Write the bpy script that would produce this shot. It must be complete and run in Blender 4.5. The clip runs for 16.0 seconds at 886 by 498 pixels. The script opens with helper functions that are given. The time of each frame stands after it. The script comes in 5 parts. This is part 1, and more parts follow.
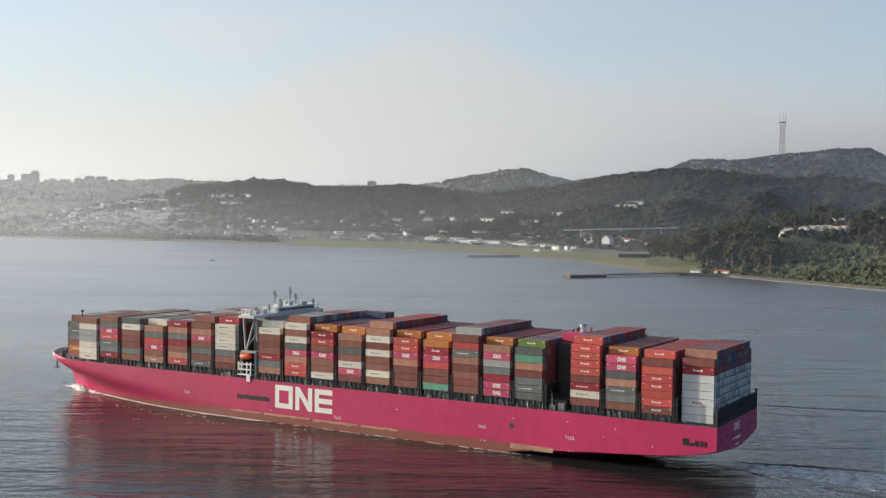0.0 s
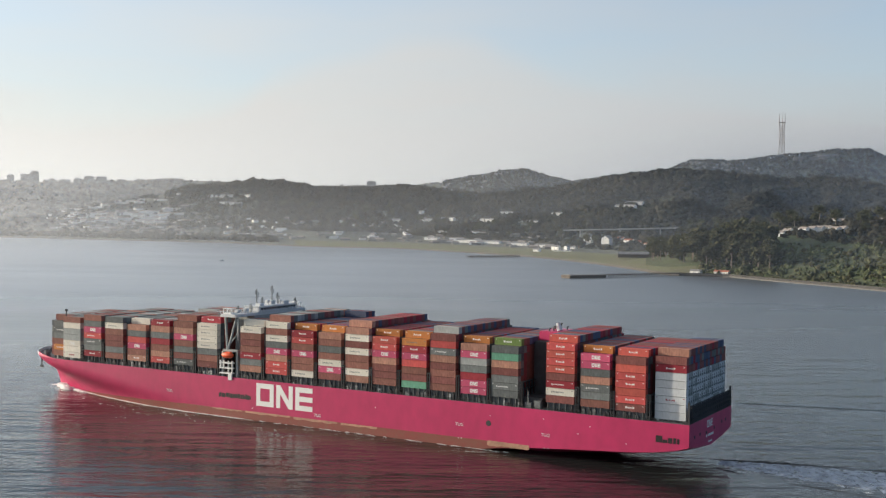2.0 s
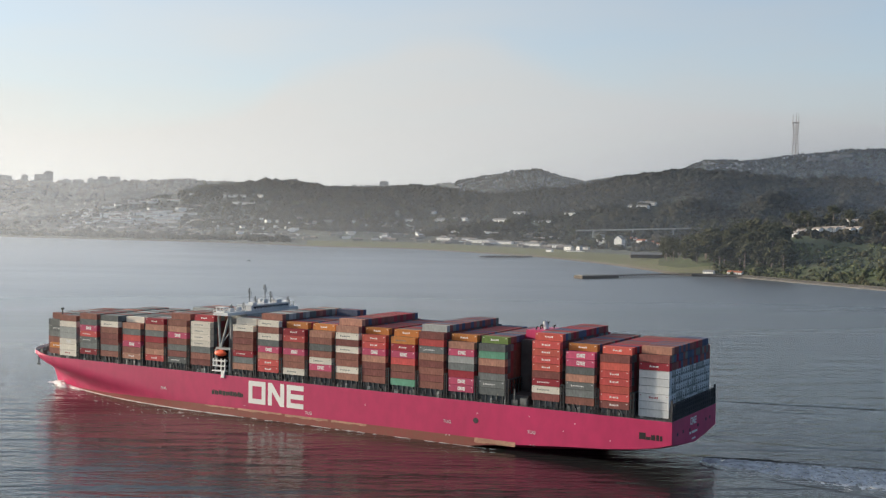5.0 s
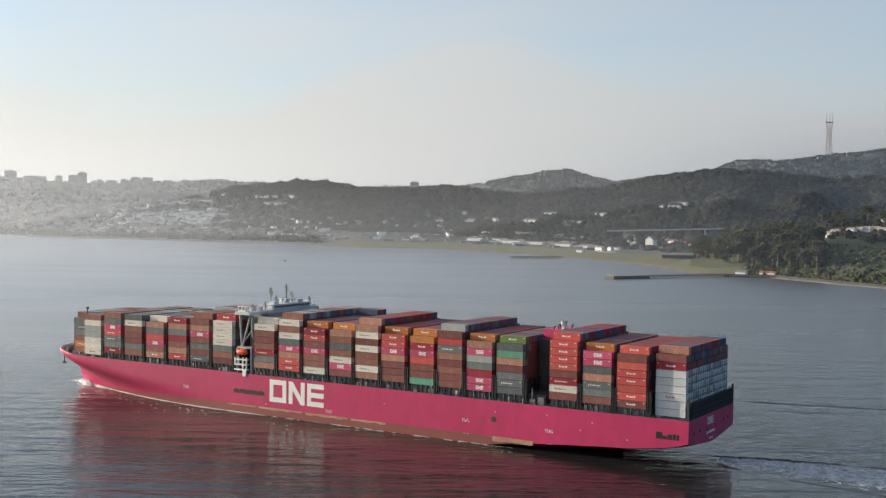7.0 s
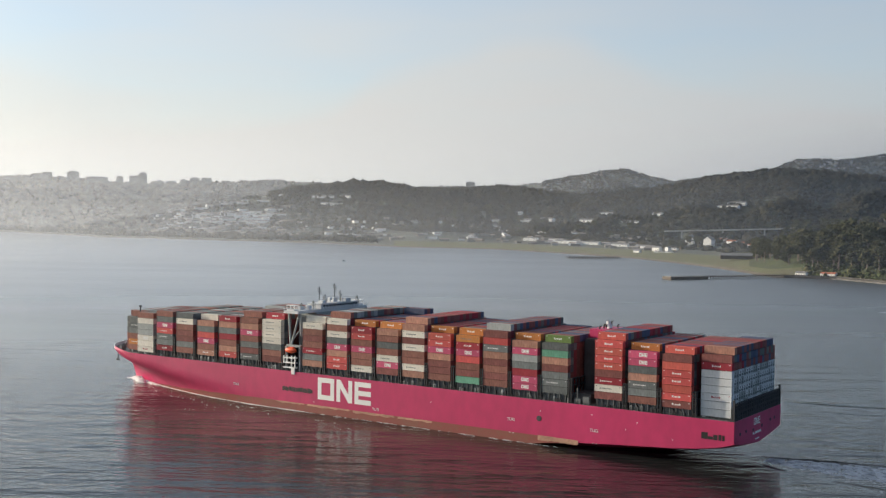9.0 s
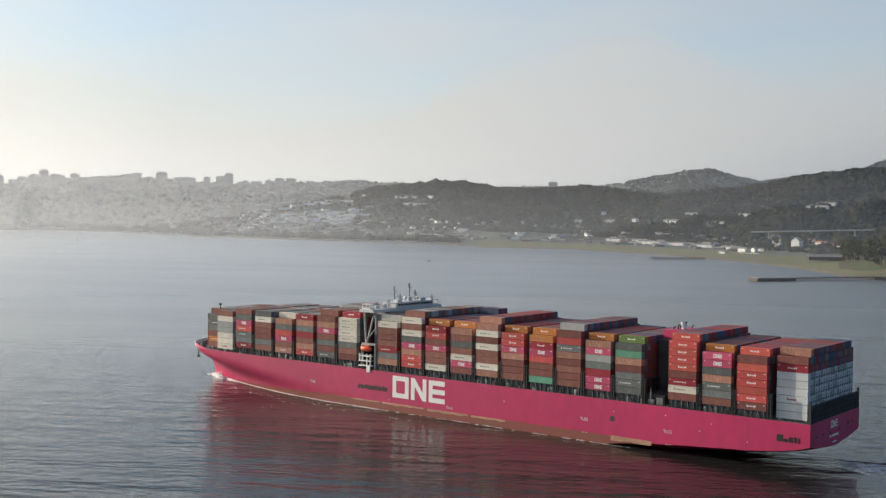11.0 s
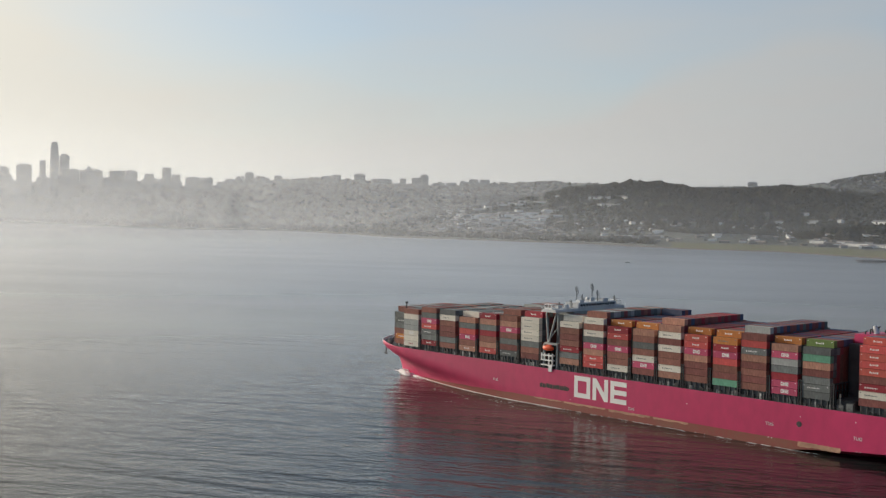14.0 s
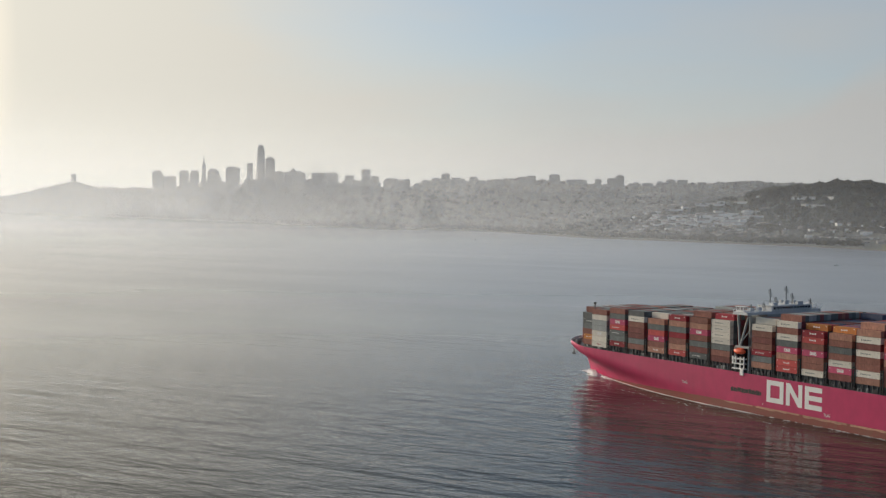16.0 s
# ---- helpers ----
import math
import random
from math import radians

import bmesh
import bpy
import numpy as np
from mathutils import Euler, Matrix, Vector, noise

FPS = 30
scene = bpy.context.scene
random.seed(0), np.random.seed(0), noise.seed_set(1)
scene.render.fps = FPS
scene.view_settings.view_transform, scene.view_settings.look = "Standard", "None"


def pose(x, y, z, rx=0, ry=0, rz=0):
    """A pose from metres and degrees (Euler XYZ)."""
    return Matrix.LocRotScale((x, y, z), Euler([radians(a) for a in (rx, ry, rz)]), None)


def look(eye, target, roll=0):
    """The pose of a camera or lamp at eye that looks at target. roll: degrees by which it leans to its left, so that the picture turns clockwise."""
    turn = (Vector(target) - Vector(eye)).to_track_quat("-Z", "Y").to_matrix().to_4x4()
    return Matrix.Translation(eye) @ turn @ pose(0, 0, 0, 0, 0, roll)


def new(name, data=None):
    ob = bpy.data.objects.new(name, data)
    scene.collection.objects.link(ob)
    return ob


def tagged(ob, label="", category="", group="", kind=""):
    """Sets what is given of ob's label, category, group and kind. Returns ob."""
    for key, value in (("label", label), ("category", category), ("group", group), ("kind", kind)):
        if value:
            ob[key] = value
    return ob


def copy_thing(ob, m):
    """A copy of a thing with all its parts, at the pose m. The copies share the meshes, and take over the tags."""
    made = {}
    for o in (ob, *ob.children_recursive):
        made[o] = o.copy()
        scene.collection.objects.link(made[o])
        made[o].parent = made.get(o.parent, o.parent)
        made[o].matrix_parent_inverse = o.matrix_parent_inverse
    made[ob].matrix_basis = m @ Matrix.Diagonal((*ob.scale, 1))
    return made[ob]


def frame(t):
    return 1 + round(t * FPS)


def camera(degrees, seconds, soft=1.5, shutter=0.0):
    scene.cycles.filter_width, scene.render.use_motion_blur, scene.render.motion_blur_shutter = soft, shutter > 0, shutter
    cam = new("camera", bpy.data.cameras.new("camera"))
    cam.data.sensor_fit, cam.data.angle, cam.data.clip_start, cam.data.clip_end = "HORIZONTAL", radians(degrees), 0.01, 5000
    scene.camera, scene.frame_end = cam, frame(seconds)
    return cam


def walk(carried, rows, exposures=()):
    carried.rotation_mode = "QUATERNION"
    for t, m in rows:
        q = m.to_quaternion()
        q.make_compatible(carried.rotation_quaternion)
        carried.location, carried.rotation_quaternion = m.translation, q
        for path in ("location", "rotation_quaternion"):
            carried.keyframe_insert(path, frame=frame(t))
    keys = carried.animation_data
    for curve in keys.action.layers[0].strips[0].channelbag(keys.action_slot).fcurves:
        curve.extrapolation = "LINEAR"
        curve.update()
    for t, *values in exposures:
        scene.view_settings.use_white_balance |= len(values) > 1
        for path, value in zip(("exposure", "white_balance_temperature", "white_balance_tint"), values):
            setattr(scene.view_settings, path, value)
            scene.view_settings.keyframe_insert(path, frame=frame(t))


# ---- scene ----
# The camera hovers at the origin, EYE metres above the bay, and pans to its left.
EYE = 97.5
cam = camera(41.52, 16.0, soft=1.3)
TURNS = [  # seconds, yaw, pitch, roll
    (0, 0.000, -1.870, -0.662), (0.5, 0.000, -1.868, -0.664), (1, -0.004, -1.865, -0.660), (1.5, -0.014, -1.864, -0.658),
    (2, -0.022, -1.861, -0.670), (2.5, -0.034, -1.860, -0.690), (3, -0.045, -1.858, -0.706),
    (5.5, 0.962, -1.858, -0.700), (6, 1.399, -1.862, -0.692), (6.5, 1.781, -1.862, -0.690), (7, 2.088, -1.857, -0.672),
    (7.5, 2.434, -1.858, -0.660), (8, 3.127, -1.866, -0.655), (8.5, 3.953, -1.877, -0.655), (9, 4.825, -1.884, -0.660),
    (11.5, 10.029, -1.931, -0.710), (12, 11.279, -1.940, -0.726), (12.5, 12.535, -1.948, -0.728), (13, 13.840, -1.956, -0.706),
    (13.5, 15.962, -1.968, -0.680), (14, 18.303, -1.989, -0.670), (14.5, 20.563, -2.010, -0.674), (15, 22.882, -2.029, -0.664),
    (15.5, 25.277, -2.043, -0.645), (16, 27.815, -2.061, -0.650)]
walk(cam, [(t, pose(0, 0, EYE, 90 + p, r, y)) for t, y, p, r in TURNS], exposures=[(0, 0.2), (9, 0.14), (12.5, -0.06), (16, -0.42)])

# ---- light: a low hazy morning sun, far round to the side ----
SUN_AZ, SUN_EL = 75.0, 12.5
world = bpy.data.worlds.new("sky")
scene.world = world
world.use_nodes = True
wn, wl = world.node_tree.nodes, world.node_tree.links
sky = wn.new("ShaderNodeTexSky")
sky.sky_type, sky.sun_disc = "NISHITA", False
sky.sun_elevation, sky.sun_rotation = radians(SUN_EL), radians(-SUN_AZ)
sky.air_density, sky.dust_density, sky.ozone_density = 1.0, 0.4, 3.5
background = wn["Background"]
background.inputs["Strength"].default_value = 0.137
# thin high cloud and the pale haze that thickens towards the horizon
coord = wn.new("ShaderNodeTexCoord")
stretch = wn.new("ShaderNodeMapping")
stretch.inputs["Scale"].default_value = (1.6, 1.6, 7.0)
stretch.inputs["Rotation"].default_value = (0.0, radians(10), 0.0)
wisps = wn.new("ShaderNodeTexNoise")
wisps.inputs["Scale"].default_value, wisps.inputs["Detail"].default_value = 1.5, 6.0
wisps.inputs["Roughness"].default_value = 0.5
height = wn.new("ShaderNodeSeparateXYZ")
low = wn.new("ShaderNodeMapRange")
low.interpolation_type = "SMOOTHSTEP"
low.inputs["From Min"].default_value, low.inputs["From Max"].default_value = -0.01, 0.215
low.inputs["To Min"].default_value, low.inputs["To Max"].default_value = 0.87, 0.40
veil = wn.new("ShaderNodeMapRange")
veil.inputs["From Min"].default_value, veil.inputs["From Max"].default_value = 0.42, 0.68
veil.inputs["To Max"].default_value = 0.28
both = wn.new("ShaderNodeMath")
both.operation = "ADD"
both.use_clamp = True
blend = wn.new("ShaderNodeMix")
blend.data_type = "RGBA"
# forward scatter: the haze is brighter and warmer towards the sun
towards = wn.new("ShaderNodeVectorMath")
towards.operation = "DOT_PRODUCT"
towards.inputs[1].default_value = (-math.sin(radians(SUN_AZ)) * math.cos(radians(6)), math.cos(radians(SUN_AZ)) * math.cos(radians(6)), math.sin(radians(6)))
glow = wn.new("ShaderNodeValToRGB")
for at, tone in ((0.0, (0.04, 0.06, 0.10)), (0.30, (0.14, 0.19, 0.29)), (0.44, (0.53, 0.55, 0.57)), (0.55, (0.615, 0.63, 0.64)), (0.80, (0.87, 0.86, 0.82)), (0.945, (1.30, 1.24, 1.08))):
    e = glow.color_ramp.elements[0] if at == 0 else glow.color_ramp.elements.new(at)
    e.position, e.color = at, (*tone, 1)
glow.color_ramp.elements[-1].color = (5.0, 4.1, 2.9, 1)
half = wn.new("ShaderNodeMapRange")
half.inputs["From Min"].default_value = -1.0
lift = wn.new("ShaderNodeVectorMath")
lift.operation = "SCALE"
lift.inputs["Scale"].default_value = 6.0
wl.new(coord.outputs["Generated"], towards.inputs[0])
wl.new(towards.outputs["Value"], half.inputs["Value"])
wl.new(half.outputs["Result"], glow.inputs["Fac"])
wl.new(glow.outputs["Color"], lift.inputs[0])
wl.new(lift.outputs["Vector"], blend.inputs["B"])
wl.new(coord.outputs["Generated"], stretch.inputs["Vector"])
wl.new(coord.outputs["Generated"], height.inputs[0])
wl.new(height.outputs["Z"], low.inputs["Value"])
wl.new(stretch.outputs["Vector"], wisps.inputs["Vector"])
wl.new(wisps.outputs["Fac"], veil.inputs["Value"])
# one broad dome of thin cloud over the hills, its upper edge given by bearing
flat = wn.new("ShaderNodeMath")
flat.operation = "ARCTAN2"
turned = wn.new("ShaderNodeMapRange")
edge = wn.new("ShaderNodeFloatCurve")
outline = edge.mapping.curves[0]
for az, top in ((60, 0.04), (20, 0.06), (11, 0.085), (8, 0.118), (4, 0.14), (0, 0.155), (-3, 0.14), (-7, 0.112), (-12, 0.098), (-20, 0.08), (-60, 0.05)):
    at = ((60 - az) / 120, top * 4)
    if az in (60, -60):
        outline.points[0 if az > 0 else -1].location = at
    else:
        outline.points.new(*at)
edge.mapping.update()
ragged = wn.new("ShaderNodeMath")
ragged.operation = "MULTIPLY_ADD"
ragged.inputs[1].default_value = -0.16
under = wn.new("ShaderNodeMath")
under.operation = "MULTIPLY_ADD"
under.inputs[1].default_value = -4.0
dome = wn.new("ShaderNodeMapRange")
dome.interpolation_type = "SMOOTHSTEP"
dome.inputs["From Min"].default_value, dome.inputs["From Max"].default_value = -0.11, 0.02
dome.inputs["To Max"].default_value = 0.25
sheets = wn.new("ShaderNodeMath")
wl.new(height.outputs["X"], flat.inputs[0])
wl.new(height.outputs["Y"], flat.inputs[1])
wl.new(flat.outputs[0], turned.inputs["Value"])
turned.inputs["From Min"].default_value, turned.inputs["From Max"].default_value = radians(-60), radians(60)
wl.new(turned.outputs["Result"], edge.inputs["Value"])
wl.new(wisps.outputs["Fac"], ragged.inputs[0])
wl.new(edge.outputs["Value"], ragged.inputs[2])
wl.new(height.outputs["Z"], under.inputs[0])
wl.new(ragged.outputs[0], under.inputs[2])
wl.new(under.outputs[0], dome.inputs["Value"])
# the veil thickens round the sun
ring = wn.new("ShaderNodeMapRange")
ring.interpolation_type = "SMOOTHSTEP"
ring.inputs["From Min"].default_value, ring.inputs["From Max"].default_value = 0.8, 1.0
ring.inputs["To Max"].default_value = 0.75
thickened = wn.new("ShaderNodeMath")
wl.new(half.outputs["Result"], ring.inputs["Value"])
wl.new(veil.outputs["Result"], thickened.inputs[0])
wl.new(ring.outputs["Result"], thickened.inputs[1])
wl.new(dome.outputs["Result"], sheets.inputs[0])
wl.new(thickened.outputs[0], sheets.inputs[1])
wl.new(sheets.outputs[0], both.inputs[0])
wl.new(low.outputs["Result"], both.inputs[1])
wl.new(both.outputs[0], blend.inputs["Factor"])
clearer = wn.new("ShaderNodeHueSaturation")
clearer.inputs["Saturation"].default_value, clearer.inputs["Value"].default_value = 0.92, 1.36
wl.new(sky.outputs["Color"], clearer.inputs["Color"])
wl.new(clearer.outputs["Color"], blend.inputs["A"])
wl.new(blend.outputs["Result"], background.inputs["Color"])

sun = new("sun", bpy.data.lights.new("sun", "SUN"))
sun.data.energy, sun.data.angle, sun.data.color = 5.0, radians(1.0), (1.0, 0.88, 0.72)
TO_SUN = Vector((-math.sin(radians(SUN_AZ)) * math.cos(radians(SUN_EL)), math.cos(radians(SUN_AZ)) * math.cos(radians(SUN_EL)), math.sin(radians(SUN_EL))))
sun.matrix_world = look(TO_SUN * 900, (0, 0, 0))


# ---- materials ----
def material(name, color, rough=0.7, vary=0.25, size=1.0, bump=0.0, metal=0.0, island=0.0, streak=1.0, spec=0.5, second=None, each=0.0):
    """A node material: a base colour broken up by noise at two scales, with relief. island: how far separate pieces differ."""
    m = bpy.data.materials.new(name)
    m.use_nodes = True
    n, l = m.node_tree.nodes, m.node_tree.links
    b = n["Principled BSDF"]
    b.inputs["Roughness"].default_value, b.inputs["Metallic"].default_value = rough, metal
    b.inputs["Specular IOR Level"].default_value = spec
    tc, mp = n.new("ShaderNodeTexCoord"), n.new("ShaderNodeMapping")
    mp.inputs["Scale"].default_value = (1 / size, 1 / size, streak / size)
    coarse, fine = n.new("ShaderNodeTexNoise"), n.new("ShaderNodeTexNoise")
    coarse.inputs["Scale"].default_value, coarse.inputs["Detail"].default_value = 0.35, 4
    fine.inputs["Scale"].default_value, fine.inputs["Detail"].default_value = 3.0, 5
    l.new(tc.outputs["Object"], mp.inputs["Vector"])
    for k in (coarse, fine):
        l.new(mp.outputs["Vector"], k.inputs["Vector"])
    add = n.new("ShaderNodeMath")
    add.operation = "ADD"
    l.new(coarse.outputs["Fac"], add.inputs[0])
    l.new(fine.outputs["Fac"], add.inputs[1])
    rng = n.new("ShaderNodeMapRange")
    rng.inputs["From Min"].default_value, rng.inputs["From Max"].default_value = 0.7, 1.3
    l.new(add.outputs[0], rng.inputs["Value"])
    mix = n.new("ShaderNodeMix")
    mix.data_type = "RGBA"
    lo = second if second else tuple(c * (1 - vary) for c in color)
    hi = color if second else tuple(min(1, c * (1 + vary)) for c in color)
    mix.inputs["A"].default_value, mix.inputs["B"].default_value = (*lo, 1), (*hi, 1)
    l.new(rng.outputs["Result"], mix.inputs["Factor"])
    out = mix.outputs["Result"]
    if island:
        geo, hsv = n.new("ShaderNodeNewGeometry"), n.new("ShaderNodeHueSaturation")
        r2 = n.new("ShaderNodeMapRange")
        r2.inputs["To Min"].default_value, r2.inputs["To Max"].default_value = 1 - island, 1 + island
        l.new(geo.outputs["Random Per Island"], r2.inputs["Value"])
        l.new(r2.outputs["Result"], hsv.inputs["Value"])
        l.new(out, hsv.inputs["Color"])
        out = hsv.outputs["Color"]
    if each:
        info, hsv2, r3 = n.new("ShaderNodeObjectInfo"), n.new("ShaderNodeHueSaturation"), n.new("ShaderNodeMapRange")
        r3.inputs["To Min"].default_value, r3.inputs["To Max"].default_value = 1 - each, 1 + each
        l.new(info.outputs["Random"], r3.inputs["Value"])
        l.new(r3.outputs["Result"], hsv2.inputs["Value"])
        l.new(out, hsv2.inputs["Color"])
        out = hsv2.outputs["Color"]
    l.new(out, b.inputs["Base Color"])
    if bump:
        bp = n.new("ShaderNodeBump")
        bp.inputs["Strength"].default_value, bp.inputs["Distance"].default_value = bump, 0.25 * size
        l.new(add.outputs[0], bp.inputs["Height"])
        l.new(bp.outputs["Normal"], b.inputs["Normal"])
    return m


def palette_material(name, stops, rough=0.6):
    """Each separate piece takes one colour of the palette."""
    m = bpy.data.materials.new(name)
    m.use_nodes = True
    n, l = m.node_tree.nodes, m.node_tree.links
    b = n["Principled BSDF"]
    b.inputs["Roughness"].default_value, b.inputs["Specular IOR Level"].default_value = rough, 0.2
    geo, ramp = n.new("ShaderNodeNewGeometry"), n.new("ShaderNodeValToRGB")
    ramp.color_ramp.interpolation = "CONSTANT"
    while len(ramp.color_ramp.elements) < len(stops):
        ramp.color_ramp.elements.new(0.5)
    for i, c in enumerate(stops):
        ramp.color_ramp.elements[i].position = i / len(stops)
        ramp.color_ramp.elements[i].color = (*c, 1)
    noise_tex = n.new("ShaderNodeTexNoise")
    noise_tex.inputs["Scale"].default_value, noise_tex.inputs["Detail"].default_value = 0.8, 5
    tc = n.new("ShaderNodeTexCoord")
    l.new(tc.outputs["Object"], noise_tex.inputs["Vector"])
    rng, hsv = n.new("ShaderNodeMapRange"), n.new("ShaderNodeHueSaturation")
    rng.inputs["To Min"].default_value, rng.inputs["To Max"].default_value = 0.6, 1.4
    l.new(noise_tex.outputs["Fac"], rng.inputs["Value"])
    l.new(rng.outputs["Result"], hsv.inputs["Value"])
    l.new(geo.outputs["Random Per Island"], ramp.inputs["Fac"])
    l.new(ramp.outputs["Color"], hsv.inputs["Color"])
    l.new(hsv.outputs["Color"], b.inputs["Base Color"])
    return m


def water_material():
    m = bpy.data.materials.new("bay_water")
    m.use_nodes = True
    n, l = m.node_tree.nodes, m.node_tree.links
    b = n["Principled BSDF"]
    b.inputs["Base Color"].default_value = (0.018, 0.021, 0.020, 1)
    b.inputs["Roughness"].default_value, b.inputs["IOR"].default_value = 0.10, 1.30
    tc = n.new("ShaderNodeTexCoord")
    normal = None
    # the water lies calmer away from the tide race in mid-channel
    away, calm = n.new("ShaderNodeVectorMath"), n.new("ShaderNodeMapRange")
    away.operation = "LENGTH"
    calm.inputs["From Min"].default_value, calm.inputs["From Max"].default_value = 350, 1400
    calm.inputs["To Min"].default_value, calm.inputs["To Max"].default_value = 1.0, 0.06
    l.new(tc.outputs["Object"], away.inputs[0])
    l.new(away.outputs["Value"], calm.inputs["Value"])
    settle = n.new("ShaderNodeMapRange")
    settle.inputs["From Min"].default_value, settle.inputs["From Max"].default_value = 400, 1700
    settle.inputs["To Min"].default_value, settle.inputs["To Max"].default_value = 1.0, 0.04
    l.new(away.outputs["Value"], settle.inputs["Value"])
    # swell, wind waves and ripples, each at its own length and direction
    for scale, turn, detail, strength, dist in (((0.014, 0.065, 1), -8, 4, 0.9, 1.6), ((0.09, 0.2, 1), 12, 3, 0.85, 0.62), ((0.40, 0.75, 1), -15, 5, 0.7, 0.18)):
        mp, tex, bp = n.new("ShaderNodeMapping"), n.new("ShaderNodeTexNoise"), n.new("ShaderNodeBump")
        mp.inputs["Scale"].default_value, mp.inputs["Rotation"].default_value = scale, (0, 0, radians(turn))
        tex.inputs["Scale"].default_value, tex.inputs["Detail"].default_value = 1.0, detail
        bp.inputs["Strength"].default_value, bp.inputs["Distance"].default_value = strength, dist
        fade = n.new("ShaderNodeMath")
        fade.operation = "MULTIPLY"
        fade.inputs[1].default_value = strength
        l.new((calm if dist < 1 else settle).outputs["Result"], fade.inputs[0])
        l.new(fade.outputs[0], bp.inputs["Strength"])
        l.new(tc.outputs["Object"], mp.inputs["Vector"])
        l.new(mp.outputs["Vector"], tex.inputs["Vector"])
        l.new(tex.outputs["Fac"], bp.inputs["Height"])
        if normal:
            l.new(normal, bp.inputs["Normal"])
        normal = bp.outputs["Normal"]
    l.new(normal, b.inputs["Normal"])
    # sheen added to brighten the far water: a rough, strongly reflecting coat
    far_sheen = n.new("ShaderNodeMapRange")
    far_sheen.inputs["From Min"].default_value, far_sheen.inputs["From Max"].default_value = 560, 1450
    far_sheen.inputs["To Min"].default_value, far_sheen.inputs["To Max"].default_value = 0.0, 1.0
    l.new(away.outputs["Value"], far_sheen.inputs["Value"])
    place, right_cut, sheen_share = n.new("ShaderNodeSeparateXYZ"), n.new("ShaderNodeMapRange"), n.new("ShaderNodeMath")
    # the added sheen is weaker to the right, where the water looks darker
    right_cut.inputs["From Min"].default_value, right_cut.inputs["From Max"].default_value = -150, 550
    right_cut.inputs["To Min"].default_value, right_cut.inputs["To Max"].default_value = 1.0, 0.35
    sheen_share.operation = "MULTIPLY"
    l.new(tc.outputs["Object"], place.inputs[0])
    l.new(place.outputs["X"], right_cut.inputs["Value"])
    l.new(far_sheen.outputs["Result"], sheen_share.inputs[0])
    l.new(right_cut.outputs["Result"], sheen_share.inputs[1])
    l.new(sheen_share.outputs[0], b.inputs["Coat Weight"])
    b.inputs["Coat IOR"].default_value = 2.6
    l.new(normal, b.inputs["Coat Normal"])
    # slicks and cat's paws: broad patches of smoother and rougher water
    mp, tex, rng = n.new("ShaderNodeMapping"), n.new("ShaderNodeTexNoise"), n.new("ShaderNodeMapRange")
    mp.inputs["Scale"].default_value = (0.0016, 0.007, 1)
    tex.inputs["Scale"].default_value, tex.inputs["Detail"].default_value = 1.0, 4
    rng.inputs["From Min"].default_value, rng.inputs["From Max"].default_value = 0.35, 0.65
    rng.inputs["To Min"].default_value, rng.inputs["To Max"].default_value = 0.012, 0.05
    l.new(tc.outputs["Object"], mp.inputs["Vector"])
    l.new(mp.outputs["Vector"], tex.inputs["Vector"])
    l.new(tex.outputs["Fac"], rng.inputs["Value"])
    streaks = n.new("ShaderNodeMapRange")
    streaks.inputs["From Min"].default_value, streaks.inputs["From Max"].default_value = 0.35, 0.65
    streaks.inputs["To Min"].default_value, streaks.inputs["To Max"].default_value = 0.31, 0.38
    l.new(tex.outputs["Fac"], streaks.inputs["Value"])
    l.new(streaks.outputs["Result"], b.inputs["Coat Roughness"])
    ruffled, total = n.new("ShaderNodeMapRange"), n.new("ShaderNodeMath")
    ruffled.inputs["From Min"].default_value, ruffled.inputs["From Max"].default_value = 500, 1500
    ruffled.inputs["To Min"].default_value, ruffled.inputs["To Max"].default_value = 0.01, 0.30
    total.operation = "ADD"
    l.new(away.outputs["Value"], ruffled.inputs["Value"])
    l.new(rng.outputs["Result"], total.inputs[0])
    l.new(ruffled.outputs["Result"], total.inputs[1])
    l.new(total.outputs[0], b.inputs["Roughness"])
    return m


